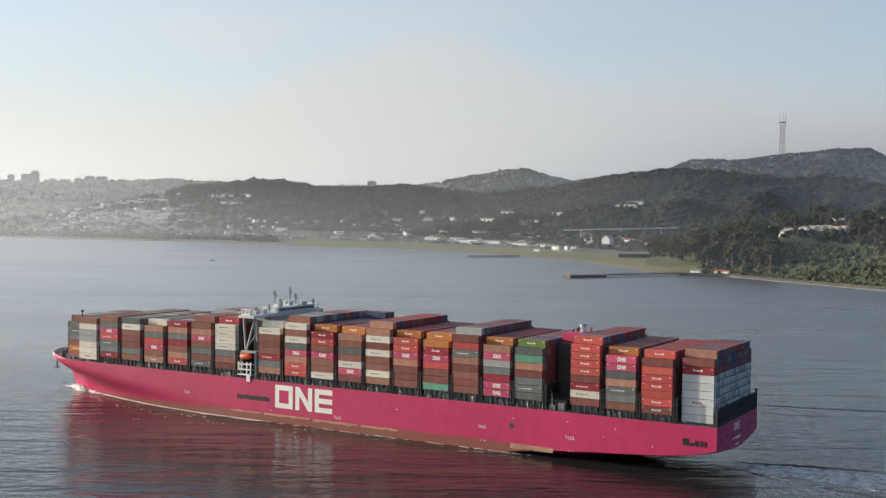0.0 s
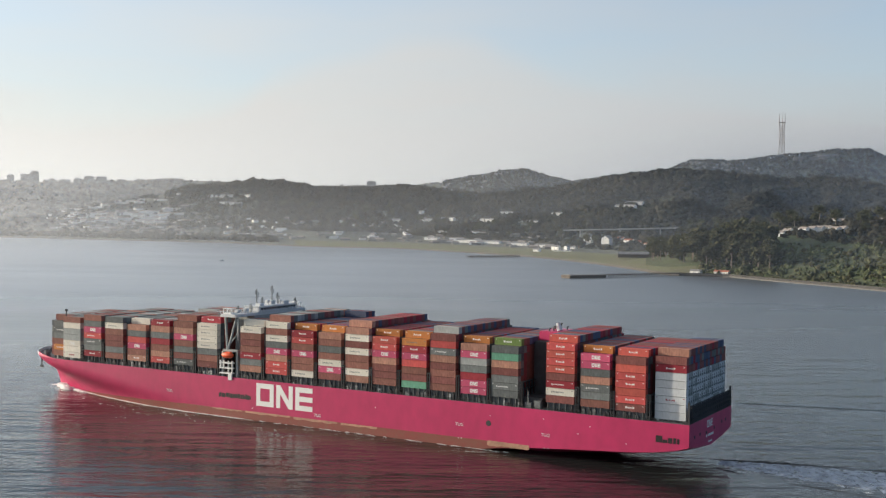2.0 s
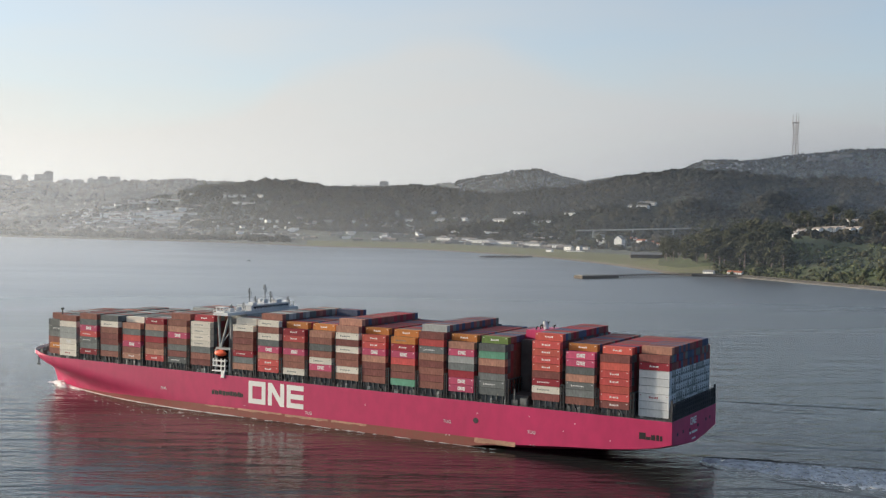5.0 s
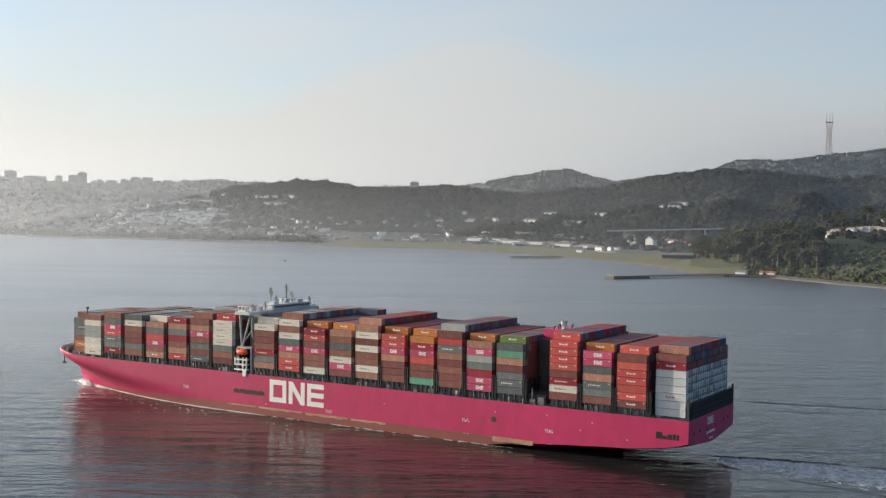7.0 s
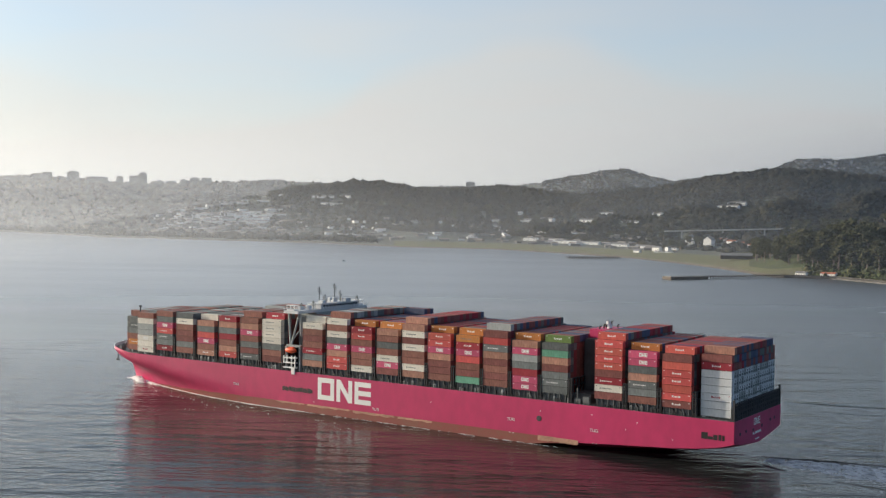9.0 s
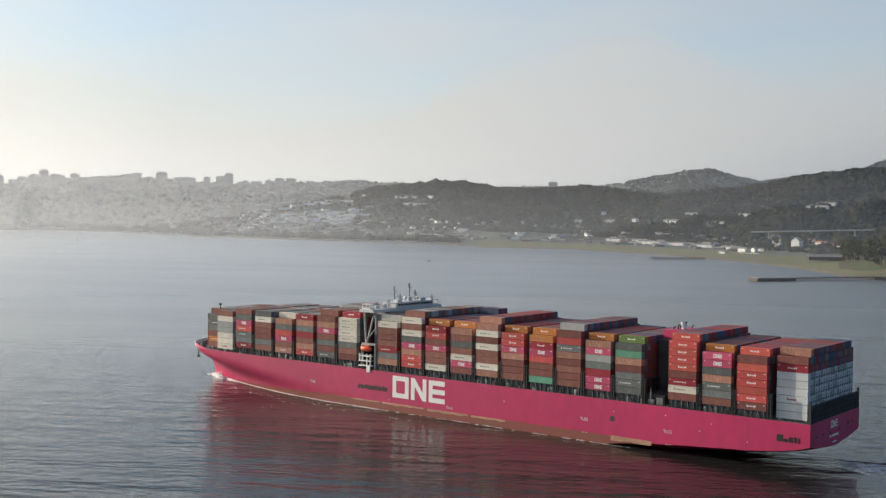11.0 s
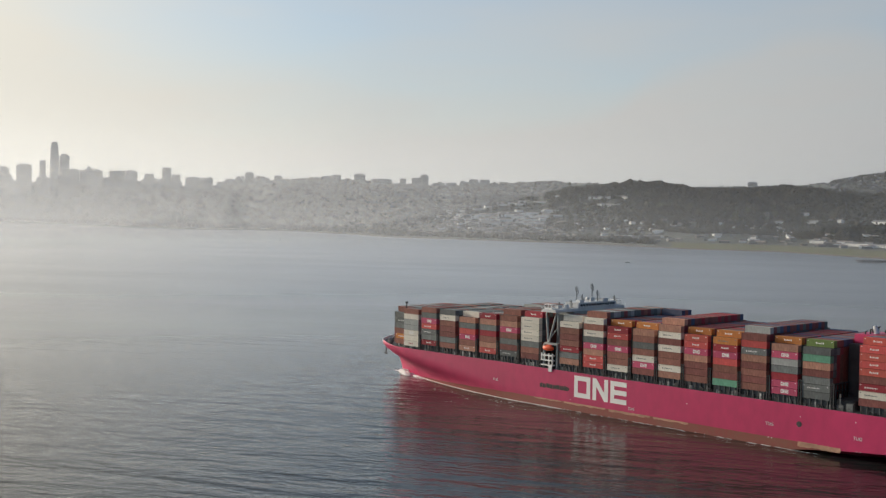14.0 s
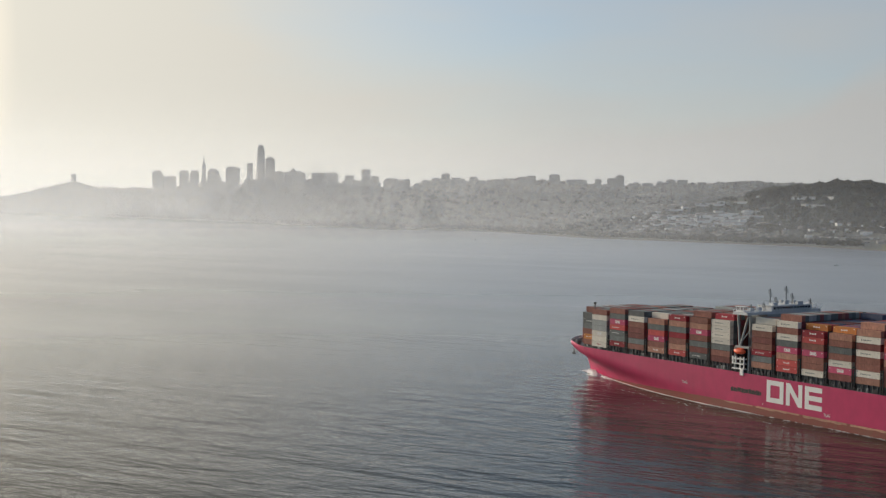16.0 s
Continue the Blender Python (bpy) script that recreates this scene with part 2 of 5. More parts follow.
def mist_material(density, top, west, radius):
    """Thin lit mist: mostly clear, denser low down, scattering the sun and sky that reach it."""
    m = bpy.data.materials.new("mist")
    m.use_nodes = True
    n, l = m.node_tree.nodes, m.node_tree.links
    n.remove(n["Principled BSDF"])
    clear, thin, thick, both, mix = (n.new("ShaderNodeBsdfTransparent"), n.new("ShaderNodeBsdfDiffuse"), n.new("ShaderNodeBsdfTranslucent"), n.new("ShaderNodeMixShader"), n.new("ShaderNodeMixShader"))
    # the bluish cast of distant haze is put into the sheet's colour
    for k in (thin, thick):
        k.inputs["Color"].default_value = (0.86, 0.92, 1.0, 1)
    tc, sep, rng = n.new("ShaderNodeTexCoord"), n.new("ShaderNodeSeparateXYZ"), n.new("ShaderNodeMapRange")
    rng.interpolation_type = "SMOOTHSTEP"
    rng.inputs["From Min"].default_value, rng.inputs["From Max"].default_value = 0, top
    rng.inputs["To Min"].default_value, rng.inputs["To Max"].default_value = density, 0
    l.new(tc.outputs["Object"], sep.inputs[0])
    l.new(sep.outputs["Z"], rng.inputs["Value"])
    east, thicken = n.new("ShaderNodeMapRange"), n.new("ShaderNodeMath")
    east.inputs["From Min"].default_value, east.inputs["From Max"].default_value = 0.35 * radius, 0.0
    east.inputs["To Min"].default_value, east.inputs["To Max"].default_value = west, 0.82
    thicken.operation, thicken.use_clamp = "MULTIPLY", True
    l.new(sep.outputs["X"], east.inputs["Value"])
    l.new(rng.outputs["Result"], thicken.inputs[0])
    # the haze's glow towards the sun is added as extra density
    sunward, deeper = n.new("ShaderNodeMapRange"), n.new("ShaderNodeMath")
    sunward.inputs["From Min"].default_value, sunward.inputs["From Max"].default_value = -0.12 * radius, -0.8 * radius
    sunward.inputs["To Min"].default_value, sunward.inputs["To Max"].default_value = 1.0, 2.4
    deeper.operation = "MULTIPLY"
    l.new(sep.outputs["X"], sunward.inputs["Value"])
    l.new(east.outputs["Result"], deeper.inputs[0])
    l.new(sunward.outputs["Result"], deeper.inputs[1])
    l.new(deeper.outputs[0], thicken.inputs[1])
    both.inputs[0].default_value = 0.85
    l.new(thin.outputs[0], both.inputs[1])
    l.new(thick.outputs[0], both.inputs[2])
    foot, fade = n.new("ShaderNodeMapRange"), n.new("ShaderNodeMath")
    foot.inputs["From Max"].default_value = 26
    fade.operation = "MULTIPLY"
    l.new(sep.outputs["Z"], foot.inputs["Value"])
    l.new(thicken.outputs[0], fade.inputs[0])
    l.new(foot.outputs["Result"], fade.inputs[1])
    l.new(fade.outputs[0], mix.inputs[0])
    l.new(clear.outputs[0], mix.inputs[1])
    l.new(both.outputs[0], mix.inputs[2])
    l.new(mix.outputs[0], n["Material Output"].inputs["Surface"])
    return m


PINK = material("magenta_hull_paint", (0.47, 0.028, 0.112), 0.45, 0.15, 14.0, 0.0, streak=0.6)
RUST = material("worn_boot_topping", (0.24, 0.045, 0.04), 0.7, 0.35, 5.0, 0.1, second=(0.20, 0.075, 0.05))
WHITE = material("white_paint", (0.78, 0.78, 0.76), 0.5, 0.06, 2.0)
BLACK = material("black_paint", (0.008, 0.008, 0.009), 0.6, 0.3, 1.0)
DARK = material("dark_steel", (0.035, 0.036, 0.04), 0.6, 0.4, 1.0)
STEEL = material("grey_deck_steel", (0.13, 0.14, 0.14), 0.65, 0.4, 1.5)
ORANGE = material("orange_lifeboat", (0.75, 0.10, 0.03), 0.4, 0.08, 1.0)
FOAM = material("foam", (0.78, 0.80, 0.80), 0.9, 0.2, 1.5, 0.3)
GLASS_DARK = material("bridge_window", (0.02, 0.025, 0.03), 0.1, 0.1, 1.0)
def box_paint(name, color, vary=0.18, each=0.16):
    return material(name + "_container", color, 0.72, vary, 2.0, streak=0.3, spec=0.25, each=each)


BOX = {
    "brn": box_paint("brown", (0.285, 0.125, 0.098), 0.28), "tan": box_paint("tan", (0.43, 0.225, 0.165), 0.3), "mar": box_paint("maroon", (0.235, 0.088, 0.078), 0.28), "blu": box_paint("dull_blue", (0.085, 0.105, 0.17), 0.28),
    "red": box_paint("red", (0.56, 0.10, 0.095)), "ver": box_paint("vermilion", (0.55, 0.12, 0.095)), "dkr": box_paint("crimson", (0.33, 0.04, 0.055)),
    "pnk": box_paint("magenta", (0.56, 0.10, 0.185), 0.12), "wht": box_paint("cream", (0.76, 0.72, 0.63), 0.12, 0.1), "cwh": box_paint("cool_white", (0.62, 0.64, 0.65), 0.1, 0.08),
    "lgr": box_paint("pale_grey", (0.36, 0.38, 0.37)), "gry": box_paint("slate", (0.165, 0.18, 0.178), 0.28, 0.25), "org": box_paint("orange", (0.52, 0.21, 0.065)),
    "grn": box_paint("green", (0.15, 0.36, 0.25)), "olv": box_paint("olive", (0.15, 0.22, 0.07)),
}
MIXED = palette_material("mixed_containers", [(0.195, 0.072, 0.058), (0.208, 0.078, 0.065), (0.104, 0.117, 0.124), (0.247, 0.058, 0.065), (0.169, 0.085, 0.072), (0.098, 0.117, 0.169), (0.221, 0.085, 0.072), (0.182, 0.189, 0.189), (0.273, 0.046, 0.111), (0.13, 0.13, 0.143), (0.195, 0.072, 0.065), (0.117, 0.124, 0.13)], 0.8)
WATER = water_material()
SAND = material("beach_sand", (0.16, 0.135, 0.105), 0.95, 0.2, 20)
LAWN = material("lawn", (0.115, 0.138, 0.048), 0.95, 0.25, 22, second=(0.145, 0.125, 0.07))
SCRUB = material("green_scrub", (0.062, 0.082, 0.026), 0.95, 0.5, 25, 0.6, second=(0.050, 0.052, 0.028), island=0.4)
WOODLAND = material("woodland_floor", (0.028, 0.032, 0.018), 0.95, 0.45, 40, 0.5)
TOWN = material("town_ground", (0.10, 0.11, 0.09), 0.95, 0.4, 60, 0.3)
LEAVES = material("dark_woods_leaves", (0.056, 0.049, 0.034), 0.95, 0.5, 110.0, 0.0, island=0.3, spec=0.1, second=(0.017, 0.022, 0.020))
CROWN = material("cypress_leaves", (0.088, 0.082, 0.047), 0.95, 0.35, 9.0, 0.4, island=0.45, spec=0.1, second=(0.036, 0.042, 0.022))
BARK = material("bark", (0.22, 0.18, 0.14), 0.95, 0.3, 0.6, 0.4)
STUCCO = palette_material("pale_house_walls", [(0.23, 0.22, 0.21), (0.19, 0.18, 0.17), (0.22, 0.20, 0.18), (0.17, 0.17, 0.17), (0.29, 0.28, 0.27), (0.16, 0.15, 0.14), (0.20, 0.20, 0.20)], 0.8)
PALE_ROOF = material("pale_tile_roof", (0.30, 0.26, 0.23), 0.85, 0.2, 2.0)
ROOFS = material("red_tile_roof", (0.33, 0.12, 0.07), 0.85, 0.25, 2.0)
GREY_ROOF = material("grey_roof", (0.2, 0.2, 0.2), 0.85, 0.25, 2.0)
CONCRETE = material("concrete", (0.38, 0.37, 0.35), 0.85, 0.2, 6.0)
TOWER_WALL = material("far_tower_wall", (0.30, 0.30, 0.31), 0.7, 0.25, 15.0)
SEA_WALL = material("stained_sea_wall", (0.07, 0.066, 0.06), 0.9, 0.35, 8.0)
WET_STONE = material("wet_stone", (0.19, 0.18, 0.165), 0.8, 0.35, 4.0)
TIMBER = material("weathered_timber", (0.10, 0.085, 0.07), 0.9, 0.3, 2.0)
MAST_RED = material("mast_paint", (0.30, 0.28, 0.28), 0.6, 0.15, 8.0)


# ---- building blocks ----
def linked(name, bm, mat, parent=None, label=""):
    me = bpy.data.meshes.new(name)
    bm.to_mesh(me)
    bm.free()
    for k in (mat if isinstance(mat, (list, tuple)) else [mat]):
        me.materials.append(k)
    ob = new(name, me)
    ob.parent = parent
    return tagged(ob, label)


def part(name, bm, mat, parent, label=""):
    return linked(name, bm, mat, parent, label)


def raw(name, verts, faces, mat, parent=None, smooth=False):
    me = bpy.data.meshes.new(name)
    me.from_pydata(verts, [], faces)
    for k in (mat if isinstance(mat, (list, tuple)) else [mat]):
        me.materials.append(k)
    if smooth:
        me.polygons.foreach_set("use_smooth", [True] * len(me.polygons))
    ob = new(name, me)
    ob.parent = parent
    return ob


def block(bm, x0, x1, y0, y1, z0, z1, bevel=0.0):
    m = Matrix.LocRotScale(((x0 + x1) / 2, (y0 + y1) / 2, (z0 + z1) / 2), None, (abs(x1 - x0), abs(y1 - y0), abs(z1 - z0)))
    r = bmesh.ops.create_cube(bm, size=1, matrix=m)
    if bevel:
        edges = {e for v in r["verts"] for e in v.link_edges}
        bmesh.ops.bevel(bm, geom=list(edges), offset=bevel, segments=2, affect="EDGES")
    return bm


def bar(bm, a, b, r, sides=6):
    a, b = Vector(a), Vector(b)
    d = b - a
    m = Matrix.Translation((a + b) / 2) @ d.to_track_quat("Z", "Y").to_matrix().to_4x4()
    bmesh.ops.create_cone(bm, cap_ends=True, segments=sides, radius1=r, radius2=r, depth=d.length, matrix=m)
    return bm


# ---- the lie of the land: true distances; past NEAR they are drawn together along the line of sight ----
NEAR, DEEP = 2500.0, 2350.0


def drawn(d):
    return d if d < NEAR else NEAR + DEEP * (1 - math.exp(-(d - NEAR) / DEEP))


def spot(az, d, z=0.0):
    """Place and scale of something at a bearing (degrees to the left), true distance and height."""
    s = drawn(d) / d
    a = radians(az)
    return Vector((-math.sin(a) * d * s, math.cos(a) * d * s, EYE + (z - EYE) * s)), s


def curve(points):
    xs, ys = zip(*sorted(points))
    return lambda a: float(np.interp(a, xs, ys))


shore = curve([(-60, 1300), (-40, 1400), (-20.8, 1623), (-16.6, 1757), (-13.8, 1870), (-10.9, 1878), (-7.6, 2219), (-4.3, 2527), (2.3, 2977), (6.4, 3051), (10.5, 3349),
               (15.8, 3580), (20.8, 3863), (26, 4735), (30.7, 4855), (35.6, 5704), (39.9, 6751), (45.6, 8782), (48.6, 10511), (60, 12000), (95, 12000)])
bluff = curve([(-60, 70), (-40, 90), (-21, 80), (-19, 72), (-16.6, 76), (-13.8, 64), (-12, 45), (-10.8, 20), (-9, 8), (-7, 4), (0, 3), (95, 3)])
wooded = curve([(-60, 1.5), (-40, 1.5), (-20.7, 1.45), (-18.5, 1.7), (-16.5, 1.55), (-14.75, 1.75), (-11.3, 1.93), (-8.4, 1.72), (-5.4, 1.15), (-2, 0.95), (1.2, 1.05), (5.9, 1.1), (9.2, 1.45), (12, 1.1), (14, 0.5), (18, 0.0), (25, -0.4), (95, -0.5)])
ranges = curve([(-60, 2), (-40, 2.4), (-22, 2.5), (-20.7, 2.65), (-20, 2.92), (-18.3, 2.93), (-16.1, 2.68), (-14.5, 2.5), (-13.7, 2.46), (-12.1, 2.5), (-10.5, 1.9), (-8.4, 1.7), (-6.2, 1.45), (-5.4, 1.6), (-4, 1.96), (-2.8, 1.9), (-1.8, 1.68), (-0.4, 1.45), (1.5, 1.2), (5.9, 1.15),
                (9.2, 1.2), (13, 1.3), (17.8, 1.0), (20.7, 1.1), (22, 1.12), (24.6, 1.28), (27, 1.05), (30, 0.8), (35.6, 0.95), (41, 0.75), (43, 0.62), (44, 0.68), (45.3, 1.0), (47, 0.58), (48.6, 0.17), (52, 0.05), (95, 0.05)])


def ground(az, d):
    """Height of the land."""
    s = d - shore(az)
    if s < 0:
        return max(-4.0, s * 0.05)
    z = min(3.5, s * 0.06)
    inland = min(1.0, max(0.0, (s - 330) / 900))
    inland = inland * inland * (3 - 2 * inland)
    z += bluff(az) * min(1.0, max(0.0, (s - 60) / 620)) ** 0.8
    dw = max(4300.0, shore(az) + 1200)
    top = EYE + dw * math.tan(radians(wooded(az) - 0.12))
    k = (d - dw) / (1000 if d < dw else 1400)
    z = max(z, top * inland * math.exp(-k * k))
    dr = max(7600.0, shore(az) + 1300)
    top = EYE + dr * math.tan(radians(ranges(az)))
    k = (d - dr) / (1900 if d < dr else 900)
    z = max(z, top * inland * math.exp(-k * k))
    bump = noise.noise(Vector((math.sin(radians(az)) * d / 330, math.cos(radians(az)) * d / 330, 0))) * 20 + noise.noise(Vector((math.sin(radians(az)) * d / 110, math.cos(radians(az)) * d / 110, 3))) * 4
    # spurs and gullies on the wooded slope, away from its crest
    k = (d - dw) / 620
    spur = 62 * noise.noise(Vector((az * 0.42 + d / 900, d / 520, 9))) * (1 - math.exp(-k * k)) * min(1.0, max(0.0, (s - 950) / 500)) if d < dw and az < 13 else 0.0
    return z + (bump + spur) * min(1, z / 60)


# ---- water, land and mist ----
def water_sheet():
    rings = [0, 60, 120, 200, 300, 420, 560, 720, 900, 1150, 1400, 1700, 2000, 2250, 2500, 2800, 3100, 3500, 4000, 4600, 5400, 6500, 8000, 10000, 13000, 18000, 30000]
    steps = 180
    verts, faces = [], []
    for d in rings[1:]:
        for k in range(steps):
            verts.append(spot(360 * k / steps, d, 0)[0])
    verts.append(Vector((0, 0, 0)))
    for k in range(steps):
        faces.append((len(verts) - 1, (k + 1) % steps, k))
    for i in range(len(rings) - 2):
        for k in range(steps):
            a, b = i * steps + k, i * steps + (k + 1) % steps
            faces.append((a, b, b + steps, a + steps))
    ob = raw("water", verts, faces, WATER, smooth=True)
    return tagged(ob, "calm grey-blue bay water with fine ripples", "water", kind="structure")


def land_sheet():
    azs = np.arange(-60, 95.01, 0.3)
    offs = [-60, 0, 15, 40, 70, 120, 180, 250, 330, 420, 520, 620, 720, 850, 1000, 1150, 1300, 1450, 1600, 1800, 2000, 2250, 2500, 2800, 3100, 3400, 3800, 4200, 4600, 5000, 5400, 5800, 6300, 6900, 7600]
    verts, faces, mats = [], [], []
    for a in azs:
        for o in offs:
            d = shore(a) + o
            verts.append(spot(a, d, ground(a, d))[0])
    m = len(offs)
    for i in range(len(azs) - 1):
        for j in range(m - 1):
            faces.append((i * m + j, i * m + j + 1, (i + 1) * m + j + 1, (i + 1) * m + j))
            a, o = azs[i], offs[j]
            d = shore(a) + o
            if o < 40:
                k = 0
            elif -12.6 < a < -10.2 and o < 100:
                k = 1
            elif a < -10.2 and o < 520:
                k = 2
            elif -10.2 <= a < 7 and o < 420:
                k = 1
            elif a > 13 or d > 5600 or (a > -9 and o < 1000):
                k = 4
            else:
                k = 3
            mats.append(k)
    ob = raw("ground", verts, faces, [SAND, LAWN, SCRUB, WOODLAND, TOWN], smooth=True)
    ob.data.polygons.foreach_set("material_index", mats)
    return tagged(ob, "hazy wooded and built-up hills behind a low green shore", "ground", kind="structure")


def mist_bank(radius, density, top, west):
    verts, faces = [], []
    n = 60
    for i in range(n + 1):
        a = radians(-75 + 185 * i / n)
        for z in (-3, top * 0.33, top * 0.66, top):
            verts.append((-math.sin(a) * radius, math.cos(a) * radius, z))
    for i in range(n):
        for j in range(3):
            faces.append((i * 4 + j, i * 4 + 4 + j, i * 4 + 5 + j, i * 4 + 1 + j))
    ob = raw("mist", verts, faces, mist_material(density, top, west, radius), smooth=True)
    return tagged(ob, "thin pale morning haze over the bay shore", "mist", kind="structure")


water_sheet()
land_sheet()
# distance haze added as nested pale shells, each veiling what lies behind it
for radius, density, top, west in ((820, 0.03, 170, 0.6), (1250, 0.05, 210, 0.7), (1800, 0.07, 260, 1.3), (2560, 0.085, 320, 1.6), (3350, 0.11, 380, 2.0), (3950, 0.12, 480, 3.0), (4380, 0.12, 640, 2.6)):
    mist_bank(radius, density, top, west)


# ---- the container ship: x forward from the transom, port side at y = 0, starboard at y = -BEAM, z above the water ----
BEAM, DECK = 53.8, 18.8
SHIP_WHITE = material("weathered_white_paint", (0.55, 0.57, 0.58), 0.5, 0.12, 3.0)
ship = new("container_ship")
ship.empty_display_size = 5
tagged(ship, "large loaded container ship with a magenta hull under way", "ship")


def half_breadth(x, z):
    up = max(0.0, min(1.0, z / 20.0))
    stem = 364.0 + 12.0 * up ** 1.4
    flare = max(0.0, min(1.0, (z - 3.0) / 14.0))
    flare = flare * flare * (3 - 2 * flare)
    start = 232.0 + 95.0 * (0.5 * up ** 0.8 + 0.5 * flare)
    if x <= start:
        return BEAM / 2
    s = min(1.0, (x - start) / (stem - start))
    return BEAM / 2 * max(0.0, 1 - s ** (1.9 + 1.7 * (0.5 * up + 0.5 * flare)))


counter = curve([(0, 10.2), (6, 8.4), (14.5, 7.0), (25, 5.9), (37, 5.1), (49, 4.3), (66, 3.0), (80, 1.3), (92, -0.6), (110, -3)])


def build_hull():
    xs = [0, 3, 6, 10, 14.5, 20, 25, 31, 37, 43, 49, 57, 66, 73, 80, 86, 92, 110, 150, 190, 225, 245, 260, 272, 284, 294, 304, 312, 320, 327, 334, 340, 346, 351, 355, 358.5, 361, 363, 364.5, 366, 367.5, 369, 370.5, 372, 373.5, 375, 376]
    levels = [-3, 0, 1.3, 2.5, 3.8, 6, 8, 10, 12, 14, 16, 17.5, DECK]
    bm = bmesh.new()
    for side in (1, -1):
        grid = []
        for x in xs:
            low = counter(x)
            mid = max(-4.0, low - 3.0 - 0.05 * x)
            xk = min(x, 363.9)
            col = [bm.verts.new((xk, -BEAM / 2, mid)), bm.verts.new((xk, -BEAM / 2 + side * 0.55 * half_breadth(x, 0), mid + (low - mid) * 0.42))]
            for z in levels:
                zz = max(z, low)
                xx = min(x, 364.0 + 12.0 * max(0.0, min(1.0, zz / 20.0)) ** 1.4)
                col.append(bm.verts.new((xx, -BEAM / 2 + side * half_breadth(xx, zz), zz)))
            grid.append(col)
        for i in range(len(xs) - 1):
            for j in range(len(grid[0]) - 1):
                f = bm.faces.new((grid[i][j], grid[i][j + 1], grid[i + 1][j + 1], grid[i + 1][j]) if side < 0 else (grid[i][j], grid[i + 1][j], grid[i + 1][j + 1], grid[i][j + 1]))
                f.material_index = 1 if sum(v.co.z for v in f.verts) / 4 < 3.75 and 70 < xs[i] < 225 else 0
                f.smooth = xs[i] > 200
        # transom half
        bm.faces.new(grid[0] + [bm.verts.new((0, -BEAM / 2, DECK))])
        for i in range(len(xs) - 1):
            a, b = (bm.verts.new(v[-1].co + Vector((0, 0, 0.006))) for v in (grid[i], grid[i + 1]))
            f = bm.faces.new((a, b, bm.verts.new((xs[i + 1], -BEAM / 2, DECK + 0.006)), bm.verts.new((xs[i], -BEAM / 2, DECK + 0.006))))
            f.material_index = 2
    bmesh.ops.remove_doubles(bm, verts=bm.verts, dist=0.002)
    bmesh.ops.recalc_face_normals(bm, faces=bm.faces)
    return part("hull", bm, [PINK, RUST, STEEL], ship, "magenta hull with a rust-brown waterline band")


build_hull()
# the worn band forward, where it narrows towards the bow
bm = bmesh.new()
prev = None
for k in range(61):
    x = 225 + 123 * k / 60
    top = 3.8 * (1 - max(0.0, (k - 12) / 48) ** 1.3) + 0.25 * noise.noise(Vector((x * 0.12, 0, 0)))
    row = [bm.verts.new((x, -BEAM / 2 + half_breadth(x, z) + 0.04, z)) for z in (-0.6, top * 0.35, top * 0.7, top)]
    if prev:
        for j in range(3):
            bm.faces.new((prev[j], row[j], row[j + 1], prev[j + 1])).smooth = True
    prev = row
part("waterline_band", bm, RUST, ship, "worn rust-brown waterline band narrowing to the bow")

# bulwark round the foredeck
bm = bmesh.new()
for side in (1, -1):
    prev = None
    for x in list(range(340, 372, 3)) + [372, 374, 375.2, 376]:
        h = half_breadth(x, DECK)
        z = DECK + 1.6 * min(1, (x - 340) / 14)
        row = [bm.verts.new((x, -BEAM / 2 + side * (h - e), q)) for e, q in ((0, DECK - 0.02), (0, z), (0.35, z), (0.35, DECK))]
        if prev:
            for j in range(3):
                bm.faces.new((prev[j], prev[j + 1], row[j + 1], row[j])).material_index = int(x > 359)
        prev = row
bmesh.ops.recalc_face_normals(bm, faces=bm.faces)
part("bulwark", bm, [PINK, WHITE], ship)
for x, y, w, h in ((360, -14, 3, 1.9), (364, -20, 2.4, 1.7), (364, -31, 2.4, 1.7), (360, -37, 3, 1.9), (355, -9, 2.5, 2.2), (355, -25, 5, 2.6), (350, -5, 2.5, 2.4), (369, -25, 2, 1.6), (350, -43, 2.5, 2.2)):
    bm = bmesh.new()
    block(bm, x - w / 2, x + w / 2, y - w / 2, y + w / 2, DECK, DECK + h * 0.4, 0.08)
    bar(bm, (x, y - w / 2, DECK + h * 0.65), (x, y + w / 2, DECK + h * 0.65), h * 0.33, 10)
    part("mooring_winch", bm, random.choice((DARK, STEEL)), ship)
bm = bmesh.new()
bar(bm, (333.5, -3, DECK), (333.5, -3, 44), 0.28)
block(bm, 333.0, 334.0, -3.6, -2.4, 43.5, 44.6)
part("foremast", bm, DARK, ship)
bm = bmesh.new()
ya = -BEAM / 2 + half_breadth(360, 16) + 0.5
bar(bm, (360, ya, 12.6), (360, ya, 16.8), 0.35)
block(bm, 358.6, 361.4, ya - 0.4, ya + 0.4, 11.8, 12.8, 0.2)
part("anchor", bm, DARK, ship)


def side_sign(name, shapes, x, z, mat, lift=0.03, tall=1.0):
    """Flat painted shapes on the port side; shapes run aft from x and up from z."""
    bm = bmesh.new()
    for poly in shapes:
        bm.faces.new([bm.verts.new((x - u, lift, z + v * tall)) for u, v in poly])
    r = bmesh.ops.extrude_face_region(bm, geom=bm.faces[:])
    bmesh.ops.translate(bm, vec=(0, 0.03, 0), verts=[e for e in r["geom"] if isinstance(e, bmesh.types.BMVert)])
    bmesh.ops.recalc_face_normals(bm, faces=bm.faces)
    return part(name, bm, mat, ship)


